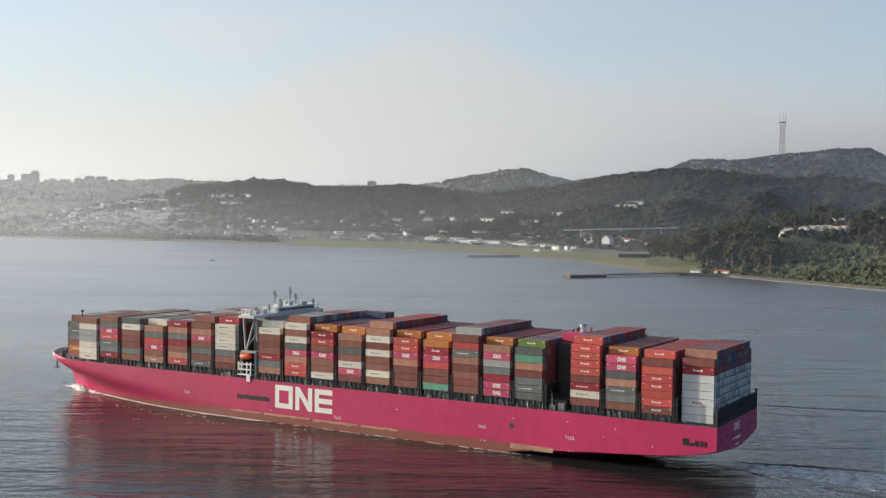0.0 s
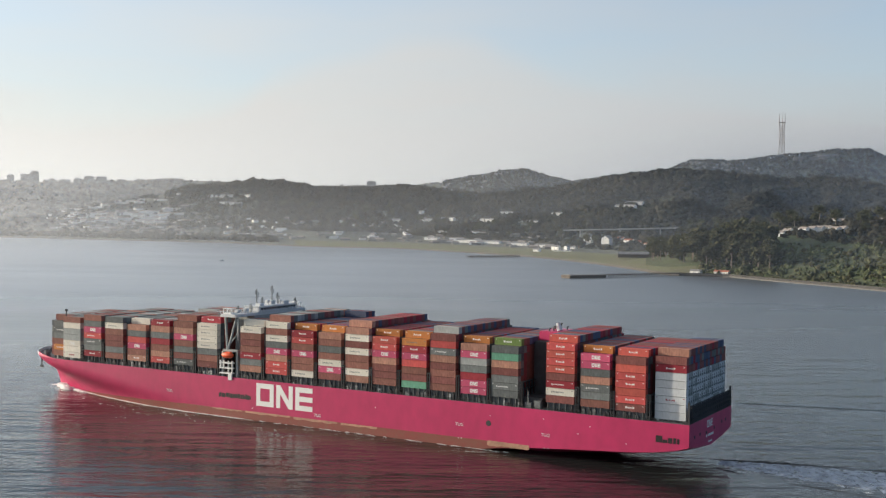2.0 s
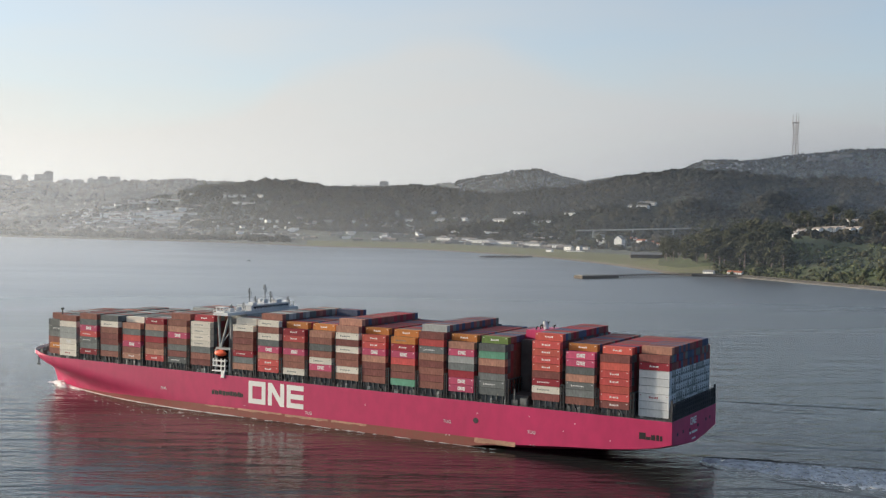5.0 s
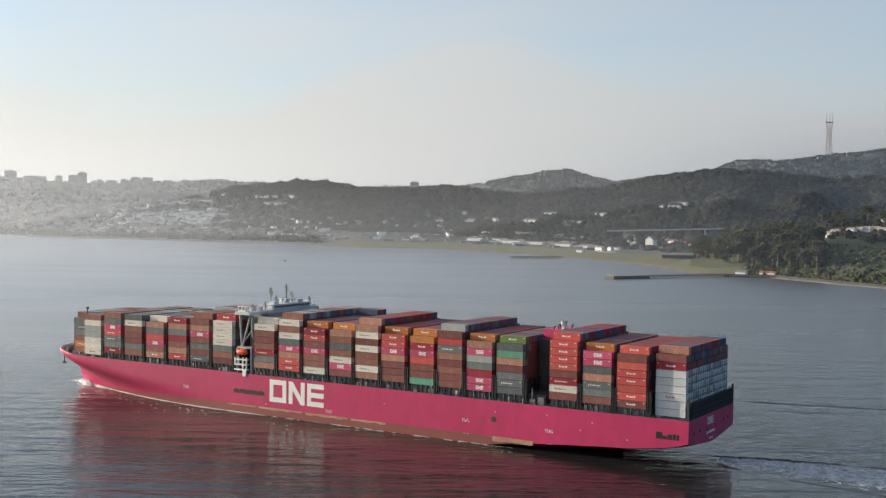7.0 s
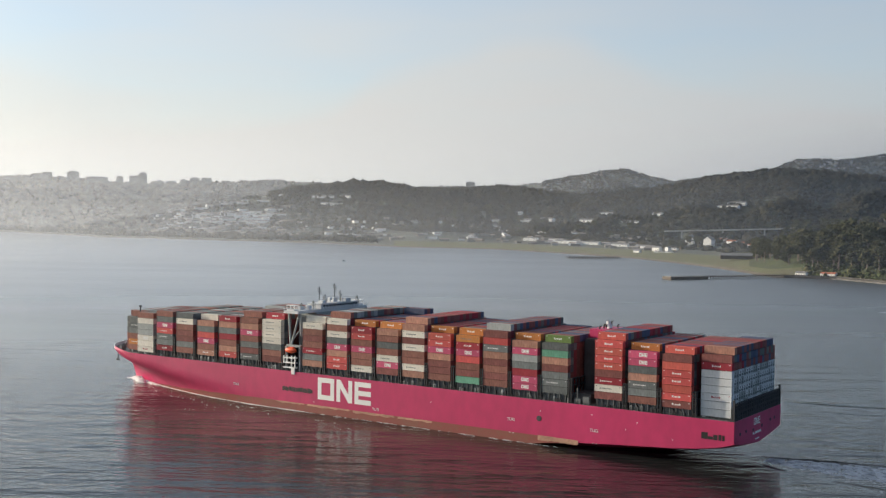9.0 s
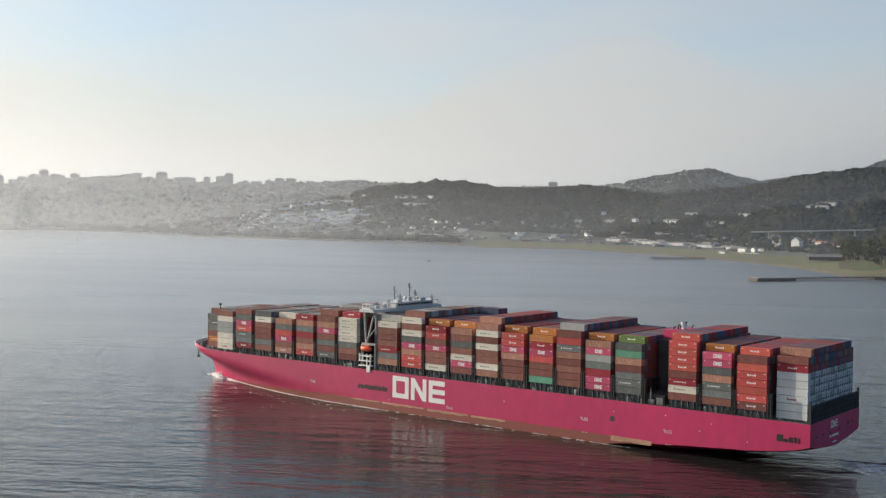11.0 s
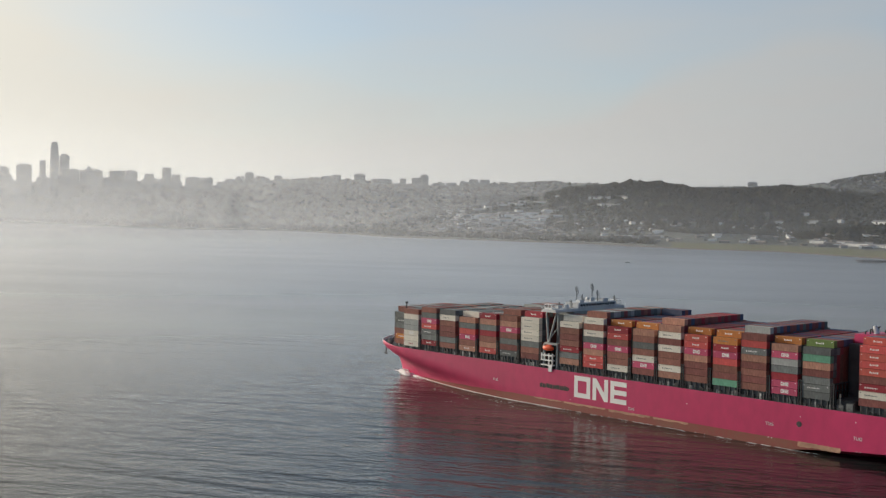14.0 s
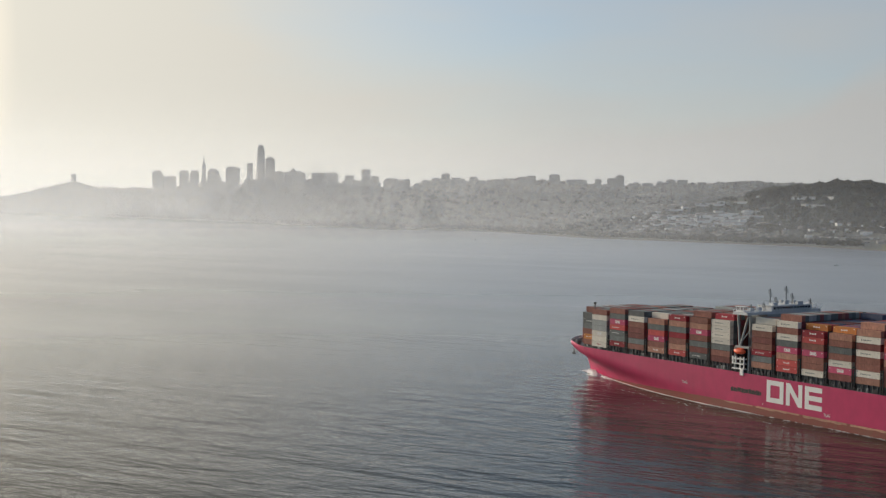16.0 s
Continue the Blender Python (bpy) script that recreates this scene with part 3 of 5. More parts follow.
def rect(u0, u1, v0, v1):
    return [(u0, v0), (u1, v0), (u1, v1), (u0, v1)]


def emblem(w, h, t):
    """Three plain shapes: a hollow frame, two uprights with a slanting band, three stacked bars."""
    a = w * 0.315
    return [rect(0, t, 0, h), rect(a - t, a, 0, h), rect(t, a - t, h - t, h), rect(t, a - t, 0, t),
            rect(w * 0.36, w * 0.36 + t, 0, h), rect(w * 0.655 - t, w * 0.655, 0, h), [(w * 0.36 + t, h), (w * 0.36 + t, h * 0.62), (w * 0.655 - t, 0), (w * 0.655 - t, h * 0.38)],
            [(w * 0.70, 0), (w, 0), (w, t), (w * 0.70 + t, t), (w * 0.70 + t, h / 2 - t / 2), (w, h / 2 - t / 2), (w, h / 2 + t / 2), (w * 0.70 + t, h / 2 + t / 2), (w * 0.70 + t, h - t), (w, h - t), (w, h), (w * 0.70, h)]]


shapes = emblem(32.0, 10.5, 2.3)
for name, some in (("emblem_frame", shapes[:4]), ("emblem_band", shapes[4:7]), ("emblem_end", shapes[7:])):
    side_sign(name, some, 205.5, 6.9, WHITE)
random.seed(4)
bars, u = [], 0.0
while u < 19:
    w = random.uniform(0.6, 1.6)
    bars.append(rect(u, u + w, random.uniform(-0.2, 0.2), random.uniform(1.4, 2.3)))
    u += w + random.uniform(0.05, 0.25)
side_sign("name_bars", bars, 228.0, 9.2, BLACK)
bars = []
for u, w, v in ((0, 2.6, 2.6), (2.7, 1.9, 1.2), (4.8, 1.7, 2.0), (6.9, 1.1, 2.2), (8.4, 0.9, 2.0)):
    bars.append(rect(u, u + w, 0, v))
side_sign("mooring_port", bars, 13.0, 11.2, BLACK)


def lettering(name, words, size, x, z):
    cu = bpy.data.curves.new(name, "FONT")
    cu.body, cu.size, cu.extrude = words, size, 0.03
    tmp = new(name, cu)
    me = bpy.data.meshes.new_from_object(tmp.evaluated_get(bpy.context.evaluated_depsgraph_get()))
    bpy.data.objects.remove(tmp)
    me.materials.clear()
    me.materials.append(WHITE)
    ob = new(name, me)
    ob.parent = ship
    ob.matrix_basis = pose(x, 0.06, z, 90, 0, 180)


for x, z in ((100.5, 8.2), (61.2, 7.8), (261.5, 8.2), (173.0, 4.6)):
    lettering("tug_sign", "TUG", 1.9, x - 0.4, z + 0.4)
for x, z in ((98.8, 3.4), (97.2, 3.4), (59.4, 3.4), (57.9, 3.4), (140, 12), (60, 15.0), (45, 10.6), (40, 14.0), (208, 5.2), (25, 8.9), (84, 14)):
    side_sign("draught_mark", [rect(0, 0.4, 0, 0.4)], x, z, WHITE)
bm = bmesh.new()
bmesh.ops.create_cone(bm, cap_ends=True, segments=16, radius1=1.2, radius2=1.2, depth=0.12, matrix=pose(84.5, 0.02, 11, 90, 0, 0))
part("pilot_door", bm, DARK, ship)

# transom shapes
bm = bmesh.new()
for poly in emblem(7.2, 2.8, 0.55):
    vs = [bm.verts.new((-0.04, -21.5 - u, 14.6 + v)) for u, v in poly]
    bm.faces.new(vs)
for y0, y1, z0, z1 in ((20.5, 22.2, 11.0, 11.9), (23.0, 30.0, 11.0, 11.9), (23.5, 28.0, 8.6, 9.2)):
    bm.faces.new([bm.verts.new((-0.04, -y, z)) for y, z in ((y0, z0), (y1, z0), (y1, z1), (y0, z1))])
r = bmesh.ops.extrude_face_region(bm, geom=bm.faces[:])
bmesh.ops.translate(bm, vec=(-0.03, 0, 0), verts=[e for e in r["geom"] if isinstance(e, bmesh.types.BMVert)])
part("stern_emblem", bm, WHITE, ship)
for y, z in ((6.5, 13.2), (13, 13.4), (21, 12.8), (31, 13.3), (41, 14.2), (46, 14.3)):
    bm = bmesh.new()
    block(bm, -0.08, 0.05, -y - 0.75, -y + 0.75, z - 0.6, z + 0.6, 0.04)
    part("fairlead", bm, DARK, ship)

# ---- containers ----
CL, CW, CH = 12.19, 2.53, 3.0


def container_mesh(name, mat, marks, length=CL):
    """One box with proud corner posts and rails round ribbed, recessed walls; its doors or end face aft."""
    bm = bmesh.new()
    block(bm, -length + 0.06, -0.06, -CW + 0.07, -0.07, 0.05, CH - 0.2)
    for x in (-length, -0.16):
        for y in (-CW, -0.16):
            block(bm, x, x + 0.16, y, y + 0.16, 0, CH - 0.12)
    for y in (-CW, -0.12):
        for z in (0.02, CH - 0.29):
            block(bm, -length + 0.16, -0.16, y + 0.005, y + 0.115, z, z + 0.14)
    n = 17
    for i in range(n):
        x = -length + 0.35 + (length - 0.7) * i / (n - 1)
        block(bm, x - 0.13, x + 0.13, -0.075, -0.03, 0.16, CH - 0.29)
    me = bpy.data.meshes.new(name)
    bm.to_mesh(me)
    bm.free()
    me.materials.append(mat)
    return me


def mark_mesh(kind):
    bm = bmesh.new()
    def plate(u0, u1, v0, v1):
        block(bm, -u1, -u0, -0.028, -0.012, v0, v1)
    if kind == "emblem":
        for poly in emblem(3.6, 1.5, 0.34):
            us, vs = [p[0] for p in poly], [p[1] for p in poly]
            if len(set(us)) == 2 and len(set(vs)) <= 2:
                plate(4.6 + min(us), 4.6 + max(us), 0.7 + min(vs), 0.7 + max(vs))
            else:
                f = bm.faces.new([bm.verts.new((-4.6 - u, -0.012, 0.7 + v)) for u, v in poly])
    elif kind == "wide":
        u = 4.2
        for w, v in ((0.55, 0.75), (0.35, 0.5), (0.45, 0.55), (0.3, 0.5), (0.4, 0.6), (0.5, 0.7)):
            plate(u, u + w, 1.15, 1.15 + v)
            u += w + 0.2
    else:
        u = 3.2
        plate(2.4, 2.75, 1.0, 1.7)
        for w in (0.4, 0.3, 0.45, 0.3, 0.35, 0.3, 0.45, 0.3):
            plate(u, u + w, 1.15, 1.6)
            u += w + 0.22
    plate(0.5, 0.95, 2.15, 2.4)
    plate(11.0, 11.6, 2.1, 2.35)
    me = bpy.data.meshes.new("marking")
    bm.to_mesh(me)
    bm.free()
    return me


def reefer_mesh(mat):
    """A smooth-walled insulated box with its cooling unit set into the aft end."""
    bm = bmesh.new()
    block(bm, -CL + 0.1, -0.05, -CW + 0.05, -0.05, 0.04, CH - 0.14)
    for y in (-CW, -0.14):
        block(bm, -CL, -CL + 0.14, y, y + 0.14, 0, CH - 0.12)
    for z in (0.0, CH - 0.28):
        block(bm, -CL, -CL + 0.14, -CW + 0.14, -0.14, z, z + 0.16)
    pale = len(bm.faces)
    block(bm, -CL + 0.03, -CL + 0.12, -CW + 0.35, -0.35, 0.3, 1.15)
    block(bm, -CL + 0.05, -CL + 0.12, -CW + 0.5, -1.35, 1.4, 2.2)
    for k, f in enumerate(bm.faces):
        f.material_index = int(k >= pale)
    me = bpy.data.meshes.new("reefer_container")
    bm.to_mesh(me)
    bm.free()
    me.materials.append(mat)
    me.materials.append(STEEL)
    return me


REEFER_MESH = {k: reefer_mesh(BOX[k]) for k in ("cwh", "lgr")}
BOX_MESH = {k: container_mesh("container", m, "") for k, m in BOX.items()}
MARKS = {}
for kind in ("emblem", "wide", "name"):
    for tone, m in (("w", WHITE), ("d", BOX["gry"]), ("r", BOX["dkr"])):
        me = mark_mesh(kind)
        me.materials.append(m)
        MARKS[kind + tone] = me

# bays from the bow aft: forward end, row in from the port side, base, outer stack from the top down, colour of the box that tops the second row
BAYS = [
    (342.9, 1, 20.3, "gry gry:name gry brn org:name brn", "brn"),
    (332.6, 0, 20.3, "brn wht lgr lgr wht:emblem wht wht:wide-r", ""),
    (317.8, 0, 22.1, "brn gry pnk:emblem red:name gry:name gry red:wide", ""),
    (302.7, 0, 22.0, "gry wht:name-d brn brn brn gry brn", ""),
    (287.3, 0, 22.0, "brn gry red pnk:emblem brn brn:wide", "wht"),
    (271.75, 0, 22.2, "red:wide brn gry red brn brn red:wide", ""),
    (256.8, 0, 22.3, "brn brn pnk:emblem brn gry brn gry:name", "brn"),
    (241.8, 0, 22.3, "wht:name-d wht:name-d wht:name-d wht:name-d gry brn brn", "red"),
    (215.55, 0, 22.3, "wht:name-d brn brn brn red:name gry brn", "wht"),
    (200.45, 0, 22.3, "wht:name-d brn wht:name-d gry pnk:emblem brn red:wide red:wide", "brn"),
    (185.7, 0, 22.3, "red:wide red:wide brn pnk:emblem brn brn wht:name-d", "org"),
    (170.7, 0, 22.3, "brn brn gry brn wht:name-d pnk:emblem brn", "org"),
    (156.1, 0, 22.4, "brn wht:name-d brn wht:name-d brn brn wht:name-d brn", "brn"),
    (141.9, 0, 22.4, "red:wide red:wide pnk:emblem brn brn brn brn", "org"),
    (126.85, 0, 22.4, "org:name-d red:wide pnk:emblem red brn brn grn", "org"),
    (112.7, 0, 22.4, "brn red gry:name brn brn brn brn brn", "lgr"),
    (98.1, 0, 22.3, "brn pnk:emblem lgr gry red pnk:emblem pnk:emblem", "org"),
    (83.65, 0, 22.3, "gry grn brn brn gry gry:name gry", "olv"),
    (59.05, 0, 22.2, "red:wide red:wide red:wide red:wide brn red:name wht:name-d brn", "red"),
    (44.25, 0, 22.0, "pnk:emblem pnk:emblem gry brn gry:name gry brn", "org"),
    (29.7, 0, 21.8, "brn red red:wide red:wide red red:wide brn:wide", "red"),
    (14.6, 1, 19.7, "brn dkr:wide cwh cwh cwh cwh:wide-r cwh cwh", "brn"),
]
WIDTH = 2.61


def put_box(code, x, y, z):
    colour, _, mark = code.partition(":")
    if colour == "brn":
        colour = random.choice(("brn", "brn", "mar", "tan") if x > 160 else ("brn", "tan", "tan", "mar"))
    elif colour == "red":
        colour = random.choice(("red", "red", "ver", "dkr") if x < 230 else ("dkr", "dkr", "red"))
    ob = new("container", BOX_MESH[colour])
    ob.parent = ship
    ob.matrix_basis = pose(x, y, z)
    if mark:
        kind, _, tone = mark.partition("-")
        mk = new("marking", MARKS[kind + (tone or "w")])
        mk.parent = ob
        tagged(mk, kind="stuff")


random.seed(11)
tops = random.Random(5)
for index, (x, row0, base, codes, crown) in enumerate(BAYS):
    codes, base = codes.split(), base - 0.15
    for k, code in enumerate(codes):
        put_box(code, x + random.uniform(-0.03, 0.03), -0.3 - row0 * WIDTH , base + (len(codes) - 1 - k) * CH)
    if crown:
        put_box(crown + (":wide" if crown in ("red", "olv", "org") else ""), x, -0.3 - (row0 + 1) * WIDTH, base + len(codes) * CH)
    # the rows behind, one joined block of boxes
    if index == 0:
        x += 4.0
    bm = bmesh.new()
    rows = {0: 18, 1: 18, 21: 19}.get(index, 20)
    tall = len(codes) + (1 if crown else 0)
    step = random.choice((4, 5, 7))
    for r in range(row0 + 1, row0 + rows):
        if half_breadth(x, DECK) < BEAM / 2 - (r + 0.4) * WIDTH + 0 and r < 10:
            continue
        if half_breadth(x, DECK) < (r + 0.6) * WIDTH - BEAM / 2 and r > 10:
            continue
        n = tall if r < row0 + rows - 1 else len(codes)
        if index == 5 and 12 < r:
            n += 1
        if index == 10 and r > 15:
            n += 1
        for k in range(n):
            if crown and r == row0 + 1 and k == n - 1:
                continue
            if k < n - 2 and index != 21 and r < row0 + rows - 1 and row0 + 1 < r:
                if k:
                    continue
                block(bm, x - CL + 0.02, x - 0.02, -0.3 - (r + 1) * WIDTH + 0.02, -0.3 - r * WIDTH - 0.02, base, base + (n - 2) * CH - 0.03)
                continue
            y = -0.3 - r * WIDTH
            if index == 21 and k < len(codes) - 2:
                reefer = new("reefer_container", REEFER_MESH[tops.choice(("cwh", "cwh", "lgr"))])
                reefer.parent = ship
                reefer.matrix_basis = pose(x, y, base + k * CH)
                continue
            if k == n - 1 or index == 21:
                shades = ("gry", "gry", "gry", "mar", "brn", "lgr", "mar") if x > 190 else ("mar", "mar", "blu", "gry", "dkr", "mar", "blu", "mar")
                put_box(tops.choice(shades), x, y, base + k * CH)
                continue
            block(bm, x - CL, x, y - CW, y, base + k * CH, base + (k + 1) * CH - 0.16)
    if not bm.faces:
        bm.free()
        continue
    ob = part("inner_stow", bm, MIXED, ship, "tightly stowed inner block in mixed colours")
    tagged(ob, kind="stuff")

# hatch coamings, deck gear and lashing bridges
random.seed(21)
for index, (x, row0, base, codes, crown) in enumerate(BAYS):
    bm = bmesh.new()
    inset = row0 * WIDTH
    block(bm, x - CL + 0.2, x - 0.2, -BEAM + 1.5 + inset, -1.4 - inset, DECK, base - 0.05)
    for q in range(5):
        xx = x - 0.8 - q * 2.6
        block(bm, xx - 0.12, xx + 0.12, -1.3 - inset, -0.45 - inset, DECK, base - 0.06)
    part("hatch_coaming", bm, STEEL, ship)
    for q in range(7):
        xx = x - random.uniform(0.5, CL)
        bm = bmesh.new()
        block(bm, xx - random.uniform(0.3, 1.4), xx, -1.35 - inset, -0.4 - inset, DECK, DECK + random.uniform(0.6, 2.5), 0.06)
        part("deck_locker", bm, random.choice((DARK, DARK, STEEL, BOX["lgr"])), ship)
    bm = bmesh.new()
    g0, g1 = x - CL - 2.0, x - CL - 0.5
    top = base + (7.0 if index < 21 else 5.6)
    if index == 21:
        g0, g1 = 0.05, 0.75
    for y in (-0.25 - inset, -1.75 - inset, -BEAM + 1.75 + inset, -BEAM + 0.25 + inset):
        for xx in (g0, g1 - 0.3):
            block(bm, xx, xx + 0.3, y - 0.15, y + 0.15, DECK - 0.02, top)
    for z in np.arange(DECK + 1.6, top + 0.1, 1.75):
        for y in (-0.25 - inset, -BEAM + 0.25 + inset):
            block(bm, g0 + 0.02, g1 - 0.02, y - 0.13, y + 0.13, z - 0.12, z + 0.12)
    for r in range(1, 20):
        y = -0.3 - r * WIDTH
        if abs(y + BEAM / 2) < half_breadth(x - CL, DECK) - 1:
            block(bm, g0 + 0.4, g1 - 0.4, y - 0.2, y + 0.2, DECK, top - 0.5)
    for z in (top - 0.6, top - 3.4, DECK + 1.2):
        block(bm, g0 + 0.05, g1 - 0.05, -BEAM + 0.9 + inset, -0.9 - inset, z, z + 0.25)
    part("lashing_bridge", bm, DARK, ship, "dark steel lashing bridge between bays")
# deck-edge rail
bm = bmesh.new()
for x in np.arange(4, 340, 3.0):
    block(bm, x, x + 0.12, -0.22, -0.1, DECK, DECK + 1.1)
for z in (DECK + 0.55, DECK + 1.1):
    block(bm, 4, 340, -0.2, -0.12, z, z + 0.07)
part("deck_rail", bm, DARK, ship)
bm = bmesh.new()
block(bm, 0.3, 2.6, -BEAM + 0.4, -0.4, DECK, DECK + 0.9)
for y in np.arange(1, BEAM, 2.5):
    block(bm, 0.1, 0.5, -y - 0.15, -y + 0.15, DECK, 25.5)
for z in (21.5, 23.5, 25.4):
    block(bm, 0.12, 0.48, -BEAM + 0.6, -0.6, z, z + 0.22)
block(bm, 0.45, 0.6, -BEAM + 0.6, -0.6, DECK, 24.6)
for y in (0.3, BEAM - 0.7):
    block(bm, 0.0, 0.8, -y - 0.5, -y + 0.1, DECK, 27)
part("stern_lashing_frame", bm, DARK, ship)

# ---- deckhouse and navigation bridge ----
bm = bmesh.new()
block(bm, 216.6, 228.4, -38, -12, DECK, 46.9, 0.3)
part("deckhouse", bm, BOX["lgr"], ship, "pale grey accommodation block between the container bays")
bm = bmesh.new()
block(bm, 216.8, 226.4, -52.2, 1.6, 46.9, 47.5, 0.12)
block(bm, 217.2, 226.0, -52.0, 1.4, 47.5, 48.3, 0.1)
part("bridge_wing", bm, SHIP_WHITE, ship, "white bridge deck spanning the full beam")
bm = bmesh.new()
block(bm, 217.1, 226.2, -45.0, -16.0, 48.3, 50.6, 0.15)
block(bm, 216.9, 226.4, -45.4, -15.6, 50.6, 50.9, 0.08)
part("wheelhouse", bm, SHIP_WHITE, ship)
for y in np.arange(-44, -17.5, 2.1):
    part("bridge_window", block(bmesh.new(), 216.98, 217.14, y, y + 1.6, 49.1, 50.2), GLASS_DARK, ship)
for x0, y0, dx, dy, h in ((218, -40, 3, 4, 1.6), (221, -33, 4, 3, 2.0), (219, -22, 3, 3, 1.2), (222, -9, 2, 3, 1.4), (219, -48, 3, 2, 1.5), (220, -12, 2, 2, 2.0)):
    z0 = 50.9 if -45 < y0 < -16 else 48.3
    part("bridge_locker", block(bmesh.new(), x0, x0 + dx, y0, y0 + dy, z0, z0 + h, 0.12), SHIP_WHITE, ship)
for y0, y1 in ((-1.6, 1.4), (-52.0, -49.0)):
    bm = bmesh.new()
    block(bm, 219.5, 224.5, y0, y1, 48.3, 48.9, 0.1)
    block(bm, 219.2, 224.8, y0 - 0.2, y1 + 0.2, 50.6, 50.9, 0.1)
    for x in (219.7, 222, 224.3):
        for y in (y0 + 0.1, y1 - 0.1):
            block(bm, x - 0.12, x + 0.12, y - 0.12, y + 0.12, 48.8, 50.7)
    part("wing_cab", bm, WHITE, ship, "white open wing control stand")
bm = bmesh.new()
for z in (48.9, 49.4):
    for x in (216.5, 226.5):
        block(bm, x - 0.04, x + 0.04, -52, 1.5, z, z + 0.08)
for y in np.arange(-52, 1.6, 2.2):
    for x in (216.5, 226.5):
        block(bm, x - 0.05, x + 0.05, y - 0.05, y + 0.05, 48.2, 49.45)
part("wing_rail", bm, WHITE, ship)
for y in (-1.2, -BEAM + 1.2):
    bm = bmesh.new()
    bar(bm, (218.2, y, 47.7), (223.4, y, 31.5), 0.55, 8)
    bar(bm, (225.2, y, 47.7), (223.9, y, 31.5), 0.55, 8)
    bar(bm, (218.0, y, 47.7), (217.2, y, 36.0), 0.35, 8)
    bar(bm, (222.8, y, 33.5), (217.2, y, 40.0), 0.3, 8)
    block(bm, 217.0, 226.0, y - 1.0, y + 1.0, 30.6, 31.6, 0.1)
    block(bm, 217.2, 218.2, y - 0.7, y + 0.6, DECK, 30.7)
    block(bm, 226.0, 226.9, y - 0.7, y + 0.6, DECK, 30.7)
    part("wing_support", bm, BOX["lgr"], ship, "pale grey slanting wing support")
bm = bmesh.new()
bmesh.ops.create_uvsphere(bm, u_segments=20, v_segments=12, radius=1, matrix=Matrix.LocRotScale((222.6, 0.2, 29.0), None, (3.6, 1.4, 1.45)))
block(bm, 220.4, 223.8, -0.6, 1.0, 29.9, 30.6, 0.2)
part("lifeboat", bm, ORANGE, ship, "enclosed orange lifeboat under its davit")
bm = bmesh.new()
for z in (20.2, 22.6, 25.0):
    block(bm, 219.6, 227.4, -1.6, 0.5, z, z + 0.55, 0.06)
for x in (219.9, 222.2, 225.0, 227.0):
    block(bm, x - 0.25, x + 0.25, -0.2, 0.4, 20.2 if x < 224 else 22.6, 26.4)
block(bm, 220.0, 222.2, -0.2, 0.45, 17.4, 20.4, 0.05)
part("boarding_platform", bm, WHITE, ship, "white boarding ladder platform")
for x, y, h in ((222, -20, 59.0), (220, -22, 55.0), (223, -33, 60.0), (221, -35, 56.5), (220.5, -14, 52.5), (223, -39, 52.8), (219.5, -47, 53.5), (224, -9, 51.5)):
    bm = bmesh.new()
    bar(bm, (x, y, 48.2), (x, y, h), 0.26)
    for z in (h - 1.2, h - 2.6, h - 4.2):
        block(bm, x - 0.1, x + 0.1, y - 0.9, y + 0.9, z, z + 0.14)
    bar(bm, (x, y - 1.2, h - 4), (x, y - 1.2, h - 1.6), 0.14)
    bar(bm, (x, y + 1.0, h - 2.6), (x, y + 1.0, h - 0.4), 0.14)
    part("radar_mast", bm, STEEL, ship)
for x, y, r in ((221, -27.5, 0.9), (219.5, -35, 0.7), (222, -46.5, 0.8)):
    bm = bmesh.new()
    z = 52.6 if abs(y) < 36 else 50.0
    bmesh.ops.create_uvsphere(bm, u_segments=14, v_segments=8, radius=r, matrix=Matrix.Translation((x, y, z)))
    bar(bm, (x, y, 48.2), (x, y, z), 0.25)
    part("antenna_dome", bm, SHIP_WHITE, ship)

# ---- funnel ----
bm = bmesh.new()
block(bm, 60.8, 70.6, -36, -13, DECK, 44.5, 0.3)
block(bm, 61.4, 70.0, -16.8, -1.9, DECK, 23.0, 0.2)
part("engine_casing", bm, DARK, ship, "dark engine casing")
bm = bmesh.new()
block(bm, 61.0, 70.4, -33, -17, 44.5, 48.3, 0.35)
part("funnel", bm, PINK, ship, "magenta funnel casing")
for x, y, h in ((64, -25, 51.0), (66, -22, 49.9), (67.5, -27, 49.6), (63, -29, 49.4), (66.5, -19, 49.3)):
    bm = bmesh.new()
    bar(bm, (x, y, 48), (x, y, h), 0.32, 10)
    bar(bm, (x, y, h), (x - 0.8, y, h + 0.35), 0.3, 10)
    part("exhaust_pipe", bm, DARK, ship)
bm = bmesh.new()
bmesh.ops.create_cone(bm, cap_ends=True, segments=20, radius1=1.25, radius2=0.8, depth=3.4, matrix=pose(64.2, -23.2, 50.0, 0, 14, 0))
part("exhaust_uptake", bm, SHIP_WHITE, ship, "white exhaust uptake")
bm = bmesh.new()
for x0, x1, h in ((61.5, 64.5, 3.2), (65.5, 68.5, 2.2)):
    block(bm, x0, x1, -2.4, -0.6, DECK, DECK + h, 0.15)
bar(bm, (71.0, -0.8, DECK), (71.0, -0.8, 26.5), 0.3)
bar(bm, (67.0, -0.8, DECK), (67.0, -0.8, 25.5), 0.25)
part("deck_machinery", bm, STEEL, ship)

